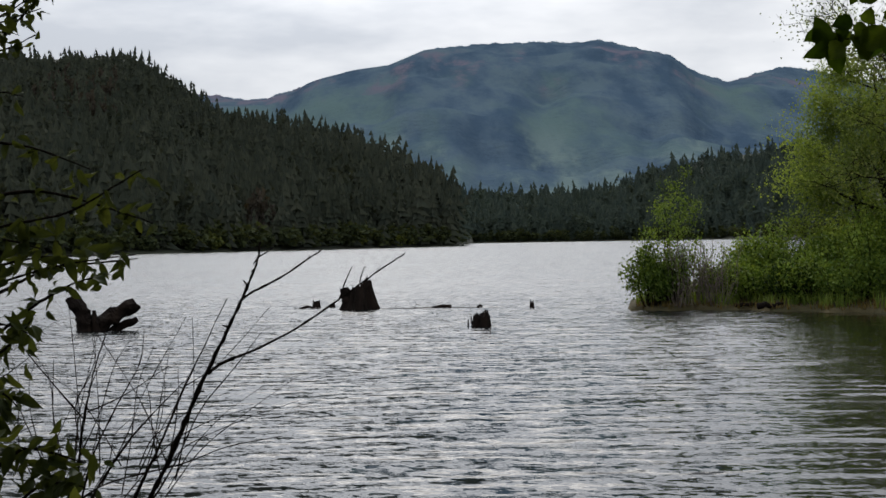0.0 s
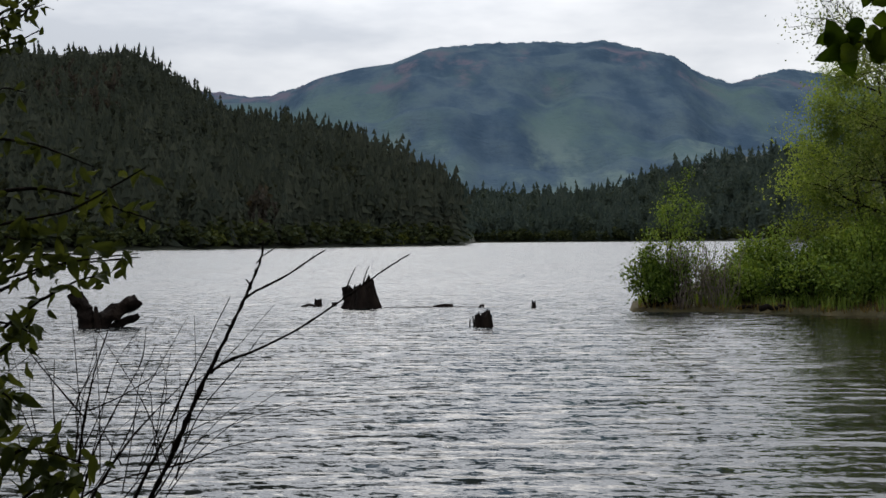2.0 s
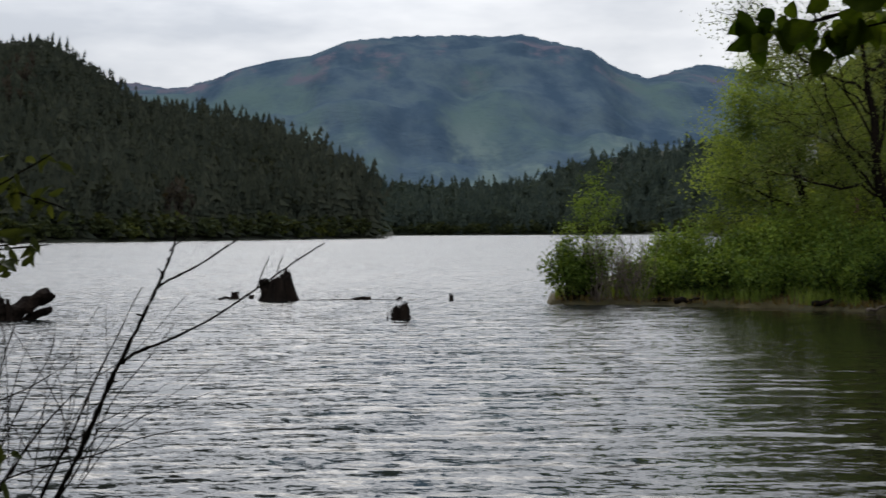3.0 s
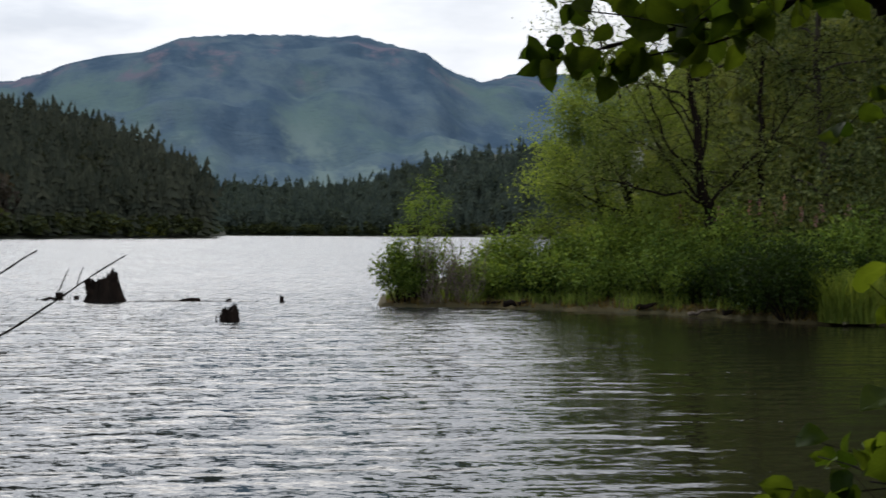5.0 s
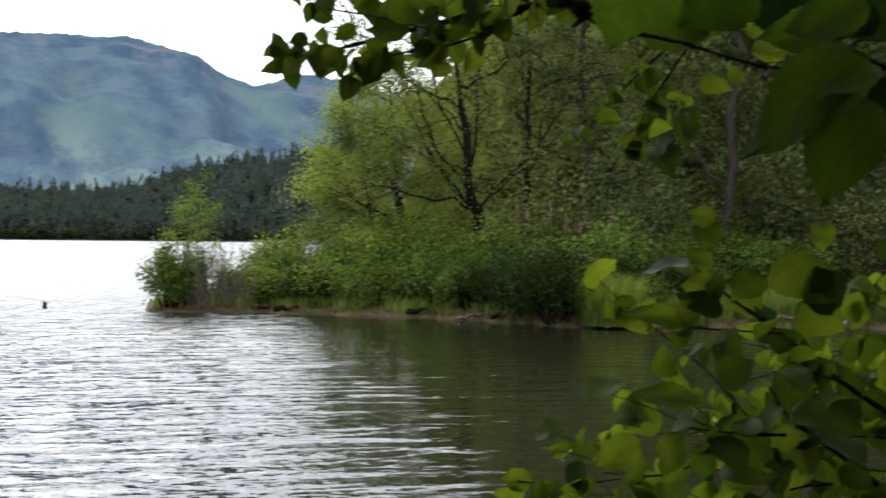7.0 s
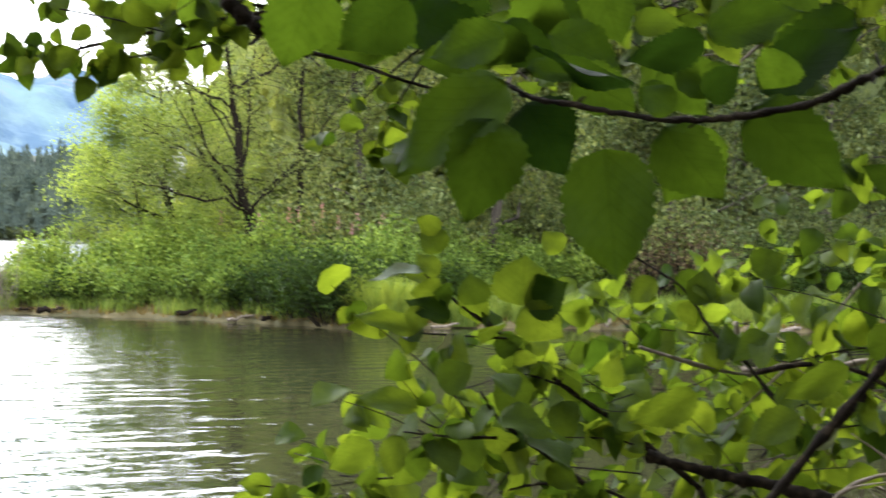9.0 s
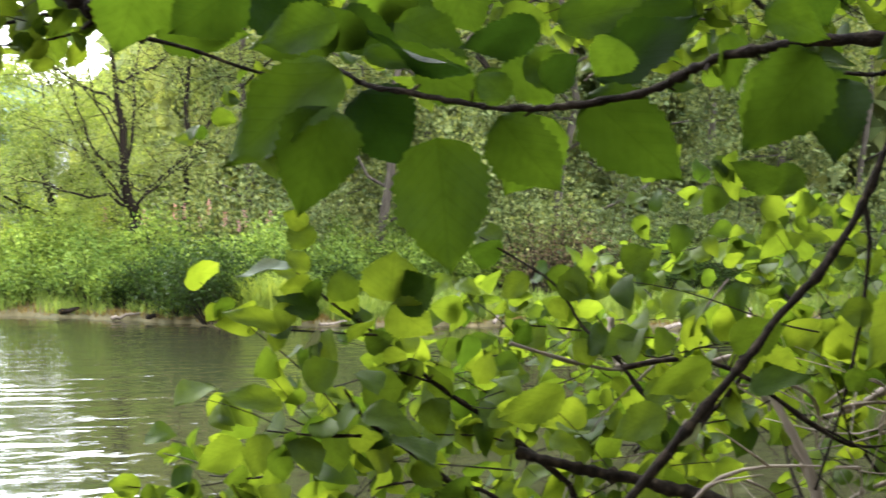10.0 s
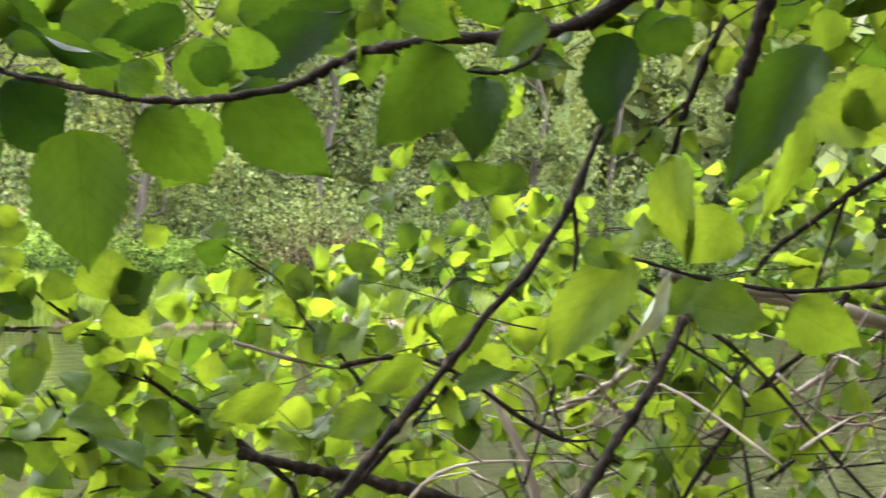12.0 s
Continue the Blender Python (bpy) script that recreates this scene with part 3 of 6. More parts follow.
def scatter(rng, n, a0, a1, depth0, depth1):
    """Places on the land between two bearings, depth 0 at the shore and 1 at the crest."""
    a = rng.uniform(a0, a1, n)
    t = depth0 + (depth1 - depth0) * rng.uniform(0, 1, n)
    r0, r1 = shore(a), np.interp(a, SHORE_A, CREST_R)
    r = r0 + 4 + (r1 - r0) * t
    z = land_height(a, r)
    return [(-ri * math.sin(radians(ai)), ri * math.cos(radians(ai)), zi - 0.3) for ai, ri, zi in zip(a, r, z)]


rng = np.random.default_rng(11)
SPRUCES = [conifer_template(rng) for _ in range(14)]
ROUNDS = [round_template(rng, 170, 0.15) for _ in range(4)]
FINE_ROUNDS = [round_template(rng, 190, 0.14) for _ in range(4)]
LOW_ROUNDS = [round_template(rng, 90, 0.2) for _ in range(4)]
pl = scatter(rng, 6800, -0.5, 21, 0.0, 1.03)
woods("left_hill_woods", CONIFER, SPRUCES, pl, 7.5 + 11.5 * rng.uniform(0, 1, len(pl)) ** 2.6, rng, "dark dense conifer forest covering the near hill", "forest", slim=1.45)
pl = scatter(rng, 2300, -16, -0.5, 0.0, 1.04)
woods("far_shore_woods", CONIFER_HAZED, SPRUCES, pl, 9 + 11 * rng.uniform(0, 1, len(pl)) ** 2.4, rng, "dark green conifer forest along the far shore", "forest", slim=1.5)
pl = scatter(rng, 700, -16, 20, -0.005, 0.04)
woods("shore_shrubs", SHORE_LEAF, LOW_ROUNDS, pl, rng.uniform(2.5, 7, len(pl)), rng, "lighter green shrubs along the far waterline", "shrubs", slim=1.3)
pl = scatter(rng, 600, -0.5, 18, 0.02, 1.0)
woods("round_trees_on_hill", CONIFER, FINE_ROUNDS, pl, rng.uniform(8, 14, len(pl)), rng, "dark round-topped trees among the hill conifers", "trees", slim=0.8)
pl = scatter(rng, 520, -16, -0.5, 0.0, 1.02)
woods("broadleaf_trees_in_forest", CONIFER_HAZED, ROUNDS, pl, rng.uniform(8, 15, len(pl)), rng, "broad-leaved trees among the conifers", "trees", slim=0.8)

pl = np.concatenate([scatter(rng, 70, 12.2, 15.5, 0.45, 0.85), scatter(rng, 6, 6.6, 7.3, 0.01, 0.03)])
woods("bare_trees_on_hill", BARE, ROUNDS, pl, rng.uniform(9, 15, len(pl)), rng, "brownish leafless trees among the hill conifers", "trees", slim=0.6)
pl = np.concatenate([scatter(rng, 26, 1.2, 3.4, -0.004, 0.02), scatter(rng, 16, 7.6, 9.6, -0.004, 0.02)])
woods("pale_shore_shrubs", ALDER_LEAF, ROUNDS, pl, rng.uniform(2.5, 5, len(pl)), rng, "pale green shrubs on the far waterline", "shrubs", slim=1.3)

# ---- the wooded spit across the water ----
EDGE_A = [-75, -62, -55, -50, -45, -40, -33, -27, -24, -19, -14, -10.5, -7.0, -6.2]
EDGE_R = [70, 62, 55, 50, 44, 36.5, 36.5, 35.5, 34.2, 37.3, 39.2, 40.2, 40.3, 41.5]
BACK_R = [150, 150, 150, 150, 150, 150, 150, 140, 130, 100, 62, 47, 42.3, 41.6]


def edge(a):
    return np.interp(a, EDGE_A, EDGE_R) + 0.25 * np.sin(np.asarray(a) * 3.1) + 0.12 * np.sin(np.asarray(a) * 9.7)


def spit_height(a, r):
    e, b = edge(a), np.interp(a, EDGE_A, BACK_R)
    z = -1.2 + 1.32 * smoothstep(e - 1.2, e + 0.15, r) + 0.5 * smoothstep(e + 0.1, e + 3.5, r) + 0.06 * ripple(a, r, 0.8, 1.0) * smoothstep(e - 0.5, e + 0.5, r)
    return z - 2.0 * smoothstep(b - 1, b + 1, r) - 2.0 * smoothstep(-7.2, -6.4, a)


spit = polar_sheet("bank_ground", np.arange(-75, -6, 0.2), np.concatenate([np.arange(32, 48, 0.25), np.geomspace(48, 152, 30)]), spit_height, BANK)
tagged(spit, "low earthy spit with dry grass at the waterline", "ground", kind="structure")


def on_spit(a, back):
    """A place on the spit, back metres behind the waterline."""
    r = float(edge(a)) + back
    return around(a, r, float(spit_height(np.array(a), np.array(r))))


def limb_tree(name, base, height, spread, girth, lean, n_leaf, size, leaf, bark, rng, label, category, group="", limbs=9, low=0.25, clump=0.11):
    """A tree: tapered crooked trunk, limbs, twigs, and leaves along the twigs."""
    root = thing(name, *base, label, category, group)
    wood, crown = Soup(), Soup()
    top = np.array([lean[0], lean[1], height])
    way = wander((0, 0, -0.3), top, rng, height * 0.018, 9)
    wood.tube(way, girth, girth * 0.12, 7)
    at = []
    for k in range(limbs):
        f = low + (0.96 - low) * (k + rng.uniform(0, 0.8)) / limbs
        p = way[0] + (top - way[0]) * f
        p = np.array([np.interp(f, np.linspace(0, 1, 9), way[:, i]) for i in range(3)])
        th = k * 2.4 + rng.uniform(-0.5, 0.5)
        out = spread * (1.0 - 0.55 * f) * rng.uniform(0.75, 1.2)
        q = p + np.array([math.cos(th) * out, math.sin(th) * out, out * rng.uniform(0.25, 0.75)])
        lw = wander(p, q, rng, out * 0.05, 6)
        wood.tube(lw, girth * 0.42 * (1 - 0.6 * f), girth * 0.05, 5)
        for j in range(7):
            g = rng.uniform(0.25, 1.0)
            b = np.array([np.interp(g, np.linspace(0, 1, 6), lw[:, i]) for i in range(3)])
            e = b + rng.normal(size=3) * out * 0.22 + np.array([math.cos(th), math.sin(th), 0.35]) * out * 0.22
            tw = wander(b, e, rng, 0.03 * out, 4)
            wood.tube(tw, girth * 0.07, girth * 0.02, 3)
            m = max(4, int(n_leaf / limbs / 7))
            u = rng.uniform(0.1, 1.05, m)[:, None]
            at.append(b + (e - b) * u + rng.normal(size=(m, 3)) * spread * clump)
    crown.leaves(np.concatenate(at), size, rng, wide=0.62)
    wood.make("trunk", bark, root, smooth=True)
    crown.make("crown", leaf, root)
    return root


def fan_tree(name, base, fork, girth, lean, limbs, n_leaf, size, leaf, bark, rng, label, category):
    """A tree that forks low: each limb is given by its sideways reach, its rise above the fork and its thickness."""
    root = thing(name, *base, label, category)
    wood, crown = Soup(), Soup()
    f = np.array([lean[0], lean[1], fork])
    wood.tube(wander((0, 0, -0.3), f, rng, 0.05, 7), girth * 1.4, girth * 1.0, 8)
    at = []
    u = np.linspace(0, 1, 12)[:, None]
    leader = None
    for n, (dx, dz, r) in enumerate(limbs):
        start = f if leader is None else leader[min(8, (n * 5) % 9)]
        q = f + np.array([dx, rng.uniform(-1.6, 1.6), dz])
        if q[2] < start[2] + 0.4:
            start = leader[1]
        bend = start + (q - start) * 0.45 + np.array([dx * 0.10, 0, rng.uniform(-0.12, 0.10) * dz])
        way = start * (1 - u) ** 2 + 2 * bend * u * (1 - u) + q * u ** 2
        way[1:-1] += np.cumsum(rng.normal(0, 0.09, (10, 3)), axis=0) * np.linspace(1, 0.3, 10)[:, None]
        if leader is None:
            leader = way
            wood.tube(way, girth * 0.8, r * 0.12, 7)
        else:
            wood.tube(way, r * 0.55, r * 0.10, 6)
        reach = float(np.linalg.norm(q - f))
        for j in range(int(6 + 2.2 * reach)):
            g = rng.uniform(0.22, 1.0)
            b = np.array([np.interp(g, u[:, 0], way[:, i]) for i in range(3)])
            e = b + rng.normal(size=3) * [0.55, 0.55, 0.35] * (0.5 + 0.10 * reach) + np.array([dx * 0.10, 0, 0.22])
            tw = wander(b, e, rng, 0.05, 5)
            wood.tube(tw, r * 0.17, 0.006, 4)
            for k in range(3):
                o = tw[2 + k % 3]
                wood.tube(wander(o, o + rng.normal(size=3) * 0.28, rng, 0.02, 3), 0.008, 0.004, 3)
            m = max(5, int(n_leaf / len(limbs) / (6 + 2.2 * reach)))
            w = rng.uniform(0.15, 1.1, m)[:, None]
            at.append(b + (e - b) * w + rng.normal(size=(m, 3)) * 0.30)
    crown.leaves(np.concatenate(at), size, rng, wide=0.66)
    wood.make("trunk", bark, root, smooth=True)
    crown.make("crown", leaf, root)
    return root


def bush(name, base, radius, height, n, size, leaf, rng, label, category="shrub", group="", stems=9, wood_mat=None):
    """A shrub of several stems with leaves clustered in sprays."""
    root = thing(name, *base, label, category, group)
    wood, crown = Soup(), Soup()
    at = []
    for k in range(stems):
        th = rng.uniform(0, 6.28)
        o = radius * math.sqrt(rng.uniform(0.02, 1))
        q = np.array([math.cos(th) * o, math.sin(th) * o, height * rng.uniform(0.6, 1.0) * (1 - 0.35 * (o / radius) ** 2)])
        w = wander((q[0] * 0.25, q[1] * 0.25, -0.1), q, rng, 0.04, 5)
        wood.tube(w, 0.02, 0.006, 4)
        m = n // stems
        g = rng.uniform(0.36, 1.0, m) ** 0.8
        pts = np.stack([np.interp(g, np.linspace(0, 1, 5), w[:, i]) for i in range(3)], 1)
        at.append(pts + rng.normal(size=(m, 3)) * radius * 0.17)
    a = np.concatenate(at)
    a = a[a[:, 2] > 0.05]
    crown.leaves(a, size, rng, wide=0.6)
    tagged(wood.make("stem", wood_mat or BARK, root), kind="stuff")
    crown.make("foliage", leaf, root)
    return root


rng = np.random.default_rng(21)
# trees behind the hedge, left to right along the spit
limb_tree("willow_tree", on_spit(-17.0, 6.0), 5.9, 3.0, 0.19, (-0.6, 0), 36000, 0.085, WILLOW_LEAF, BARK, rng, "yellow-green willow with a full rounded crown", "tree", limbs=13, low=0.06, clump=0.09)
limb_tree("willow_tree", on_spit(-15.9, 5.0), 5.0, 2.3, 0.10, (-0.4, 0), 20000, 0.085, WILLOW_LEAF, TRUNK, rng, "small yellow-green willow leaning to the water", "tree", limbs=11, low=0.06)
fan_tree("alder_tree", on_spit(-20.35, 4.6), 1.9, 0.20, (-0.45, 0), [(-1.3, 6.6, 0.12), (-3.8, 0.9, 0.08), (-2.9, 2.4, 0.08), (-4.1, 5.6, 0.07), (-2.4, 4.4, 0.09), (1.2, 4.6, 0.09), (0.5, 7.3, 0.09), (2.7, 4.4, 0.08), (-3.2, 7.3, 0.06), (-3.9, 6.5, 0.05), (-3.3, 5.2, 0.06), (2.4, 2.6, 0.07), (-0.4, 3.2, 0.06)],
         15000, 0.078, OPEN_LEAF, BARK, rng, "old alder forking low into a fan of dark limbs", "tree")
fan_tree("alder_tree", on_spit(-21.5, 5.6), 2.4, 0.13, (0.1, 0), [(0.3, 7.6, 0.09), (-1.6, 5.6, 0.06), (1.2, 6.0, 0.06), (2.2, 4.6, 0.06), (1.9, 2.6, 0.05), (-1.3, 3.0, 0.05)],
         7500, 0.080, OPEN_LEAF, BARK, rng, "dark slender alder beside the forked one", "tree")
for a, back, h, s in [(-24, 8, 10, 3.8), (-26.5, 11, 12, 4.4), (-29.3, 5.5, 11, 4.0), (-30.6, 8, 12, 4.2), (-33, 10, 13, 4.6), (-36, 7, 12, 4.4), (-38.5, 12, 14, 5),
                      (-41.5, 9, 12, 4.4), (-44, 6, 12, 4.2), (-47, 10, 14, 5), (-50.5, 8, 13, 5), (-54, 9, 13, 5), (-58, 9, 14, 5), (-62, 10, 14, 5)]:
    limb_tree("alder_tree", on_spit(a, back), h * 1.3, s, 0.16, (rng.normal(0, 0.5), rng.normal(0, 0.5)), 12000, 0.17, WOODS_LEAF, TRUNK, rng,
              "tall alder with a grey-brown trunk in the bank woods", "tree", "bank alders", limbs=13, low=0.1, clump=0.06)

# woods behind, closing the view over the spit
wood_rng = np.random.default_rng(5)
FULL = [round_template(wood_rng, 560, 0.12) for _ in range(4)]
wa = -wood_rng.uniform(17.5, 66, 330)
wr = np.interp(-wa, [17.5, 22, 66], [60, 52, 62]) + wood_rng.uniform(0, 45, 330)
pl = [around(p, q, 0.3) for p, q in zip(wa, wr)]
hs = np.interp(-wa, [17.5, 20, 24, 66], [4.5, 8, 14, 18]) * wood_rng.uniform(0.6, 1.15, 330)
woods("bank_woods", WOODS_LEAF, FULL, pl, hs, wood_rng, "dense broad-leaved woods behind the spit", "woods", slim=0.8)

# unseen woods added at the back of the viewpoint to block sky light
ba = wood_rng.uniform(75, 285, 70)
br = wood_rng.uniform(7, 24, 70)
woods("woods_at_the_back", DARK_LEAF, FULL, [around(p, q, -0.2) for p, q in zip(ba, br)], wood_rng.uniform(6, 12, 70), wood_rng, "unseen broad-leaved woods added at the back to block light", "woods", slim=0.8)

# tall understorey behind the hedge
for a in np.arange(-17.5, -64, -1.25):
    bush("tall_shrub", on_spit(a + rng.uniform(-0.4, 0.4), (9.0 if a > -23.5 else 5.0) + rng.uniform(-1, 2.5)), 1.8 * rng.uniform(0.85, 1.2), rng.uniform(2.6, 4.4), 2200, 0.13, WOODS_LEAF, rng,
         "tall grey-green shrub under the bank trees", "shrub", "understorey shrubs", stems=20)

# the hedge of shrubs along the spit
for row, (back, lift, count) in enumerate([(1.3, 0.72, 2300), (2.7, 1.0, 2800)]):
    for a in np.arange(-11.0 - 0.4 * row, -62, -1.0):
        if -37.6 < a < -34.2:
            continue
        inland = float(np.interp(a, [-62, -29, -26], [3.0, 3.0, 0.0]))
        h = float(np.interp(a, [-62, -45, -30, -24, -20, -13, -11], [2.4, 2.2, 2.0, 2.1, 2.2, 1.9, 1.5])) * rng.uniform(0.7, 1.25) * lift
        # half the front row takes darker leaves, painting shade at the hedge foot
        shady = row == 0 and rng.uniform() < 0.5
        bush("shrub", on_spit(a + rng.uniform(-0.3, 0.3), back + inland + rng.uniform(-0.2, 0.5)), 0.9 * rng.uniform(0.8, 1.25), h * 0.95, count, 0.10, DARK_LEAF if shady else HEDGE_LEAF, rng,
             "low front shrub in darker leaves, for shade under the hedge" if shady else "leafy bright green shrub on the bank", "shrub", "bank shrubs", stems=22)
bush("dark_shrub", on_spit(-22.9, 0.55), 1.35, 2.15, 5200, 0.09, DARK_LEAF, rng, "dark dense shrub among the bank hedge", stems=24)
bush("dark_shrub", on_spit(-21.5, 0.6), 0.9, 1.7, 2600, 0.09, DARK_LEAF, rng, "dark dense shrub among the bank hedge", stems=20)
bush("tip_bush", on_spit(-7.95, 0.55), 0.85, 1.75, 4200, 0.10, HEDGE_LEAF, rng, "dense green bush at the tip of the spit", stems=26)
bush("tip_bush", on_spit(-8.8, 0.6), 0.8, 1.7, 1700, 0.085, HEDGE_LEAF, rng, "sparse twiggy bush at the tip of the spit", stems=34)
for a, h in [(-8.9, 3.6), (-8.55, 2.8), (-9.25, 2.9), (-8.75, 3.1)]:
    limb_tree("sapling", on_spit(a, 0.9), h, 0.85, 0.02, (rng.normal(0, 0.15), 0), 800, 0.075, HEDGE_LEAF, BARK, rng, "thin young willow above the tip bush", "tree", "saplings", limbs=9, low=0.3)
bare_rng = np.random.default_rng(63)
for a, back in [(-9.5, 0.35), (-10.0, 0.5), (-10.5, 0.6), (-9.0, 0.2)]:
    x, y, z = on_spit(a, back)
    root = thing("bare_bush", x, y, z, "pale leafless twiggy bush at the tip of the spit", "shrub", "bare bushes")
    so, le = Soup(), Soup()
    for k in range(24):
        th, o = bare_rng.uniform(0, 6.28), 0.75 * math.sqrt(bare_rng.uniform(0, 1))
        q = np.array([math.cos(th) * o, math.sin(th) * o, bare_rng.uniform(0.9, 1.75)])
        w = wander((q[0] * 0.3, q[1] * 0.3, -0.1), q, bare_rng, 0.05, 6)
        so.tube(w, 0.012, 0.004, 4)
        for i in (2, 3, 4):
            so.tube(wander(w[i], w[i] + bare_rng.normal(size=3) * 0.16 + [0, 0, 0.16], bare_rng, 0.02, 3), 0.006, 0.003, 3)
        le.leaves(w[2:] + bare_rng.normal(0, 0.06, (4, 3)), 0.07, bare_rng, wide=0.5)
    tagged(so.make("stem", GREY_WOOD, root), kind="stuff")
    le.make("foliage", ALDER_LEAF, root)
for a, h in [(-35.1, 2.3), (-36.3, 2.9), (-37.2, 2.0)]:
    bush("dead_brush", on_spit(a, 3.2), 1.1, h, 900, 0.09, BROWN_LEAF, rng, "brown dead brush on the bank", "shrub", "dead brush", stems=36)

# ---- grass and driftwood at the waterline ----
def tussock(a, back, radius, height, n, material, label, group="grass tussocks"):
    x, y, z = on_spit(a, back)
    root = thing("grass_tussock", x, y, z, label, "grass", group)
    s = Soup()
    th, o = rng.uniform(0, 6.28, n), radius * np.sqrt(rng.uniform(0, 1, n))
    s.blades(np.stack([np.cos(th) * o, np.sin(th) * o, np.full(n, -0.06)], 1), height, rng, lean=0.5, width=0.014)
    s.make("blade_clump", material, root)


tussock(-24.9, 0.25, 0.70, 1.15, 1700, GRASS, "tall bright green grass tussock by the water")
tussock(-28.0, 0.4, 0.6, 0.7, 700, GRASS, "spreading green grass tussock by the water")
tussock(-25.9, 0.3, 0.3, 0.5, 350, GRASS, "small green grass tussock by the water")
for a in [-30.2, -32.5, -35.5, -38.2, -41, -44, -48, -52]:
    tussock(a, 0.6, 0.6, 0.75, 500, GRASS, "green grass tussock by the water")

fringe, dry = Soup(), Soup()
fa = -np.concatenate([rng.uniform(7.4, 62, 9000), rng.uniform(26, 60, 9000)])
fb = np.concatenate([rng.uniform(0.0, 1.5, 9000), rng.uniform(0.5, 4.5, 9000)])
fr = edge(fa) + fb
fz = spit_height(fa, fr) - 0.03
fp = np.stack([-fr * np.sin(np.radians(fa)), fr * np.cos(np.radians(fa)), fz], 1)
patch = np.sin(fa * 1.7) + 0.6 * np.sin(fa * 4.1 + 1) + rng.normal(0, 0.5, 18000)
green = ((patch > -0.4) & (fb > 0.25)) | (fb > 1.0)
fringe.blades(fp[green], 0.42, rng, lean=0.5, width=0.016)
dry.blades(fp[~green], 0.18, rng, lean=0.8, width=0.016)
tagged(fringe.make("bank_grass", GRASS), "green grass along the bank edge", "grass", kind="stuff")
tagged(dry.make("dry_bank_grass", DRY_GRASS), "yellow-brown dry grass at the waterline", "grass", kind="stuff")


def driftwood(a, back, length, radius, turn, material, label, lift=0.05):
    x, y, z = on_spit(a, back)
    c, s = math.cos(turn), math.sin(turn)
    w = wander((-c * length / 2, -s * length / 2, 0), (c * length / 2, s * length / 2, rng.uniform(0, 0.12)), rng, length * 0.03, 7)
    so = Soup()
    so.tube(w, radius, radius * 0.45, 7)
    k = w[4]
    so.tube(wander(k, k + np.array([c * 0.3, s * 0.3, 0.25]) * length * 0.3, rng, 0.02, 4), radius * 0.45, radius * 0.15, 5)
    ob = so.make("driftwood", material, smooth=True)
    ob.location = (x, y, max(z, 0.02) + lift)
    tagged(ob, label, "driftwood", "bank driftwood")


for a, back, ln, r, tn in [(-25.2, -0.35, 1.1, 0.035, 0.5), (-27.3, -0.2, 0.9, 0.04, 0.3), (-31.5, 0.1, 1.8, 0.06, 0.4), (-33.6, 0.0, 1.6, 0.05, 0.9), (-36.4, 0.1, 2.2, 0.07, 0.6),
                          (-38.7, 0.0, 1.5, 0.05, 1.1), (-40.6, -0.2, 1.9, 0.06, 0.5), (-43, 0.2, 2.4, 0.08, 0.7), (-19.5, -0.1, 0.8, 0.05, 0.2)]:
    driftwood(a, back, ln, r, tn, GREY_WOOD, "pale weathered driftwood lying at the waterline")
for a, ln, r in [(-11.6, 0.8, 0.06), (-12.4, 0.7, 0.09), (-17.4, 0.6, 0.08), (-20.6, 0.5, 0.07)]:
    driftwood(a, 0.05, ln, r, 0.2, WET_WOOD, "dark wet driftwood lump at the waterline")


def fireweed(a, back, h):
    x, y, z = on_spit(a, back)
    root = thing("fireweed", x, y, z, "tall fireweed with a pink flower spike", "flower", "fireweeds")
    stem, leaf_s, fl = Soup(), Soup(), Soup()
    w = wander((0, 0, -0.05), (rng.normal(0, 0.1), rng.normal(0, 0.1), h), rng, 0.02, 5)
    stem.tube(w, 0.009, 0.004, 4)
    g = rng.uniform(0.2, 0.85, 50)
    leaf_s.leaves(np.stack([np.interp(g, np.linspace(0, 1, 5), w[:, i]) for i in range(3)], 1), 0.12, rng, wide=0.22)
    g = rng.uniform(0.84, 1.03, 45)
    fl.leaves(np.stack([np.interp(g, np.linspace(0, 1, 5), w[:, i]) for i in range(3)], 1) + rng.normal(0, 0.03, (45, 3)), 0.045, rng, wide=0.9)
    stem.make("stalk", HEDGE_LEAF, root)
    tagged(leaf_s.make("leafage", HEDGE_LEAF, root), kind="stuff")
    tagged(fl.make("flower_spike", PINK, root), kind="stuff")


for a in [-18.6, -20.3, -21.2, -21.7, -22.3, -22.6, -23.2, -23.6, -24.1, -24.7]:
    fireweed(a, 3.9 + rng.uniform(-0.8, 1.2), 2.15 * rng.uniform(0.85, 1.1))


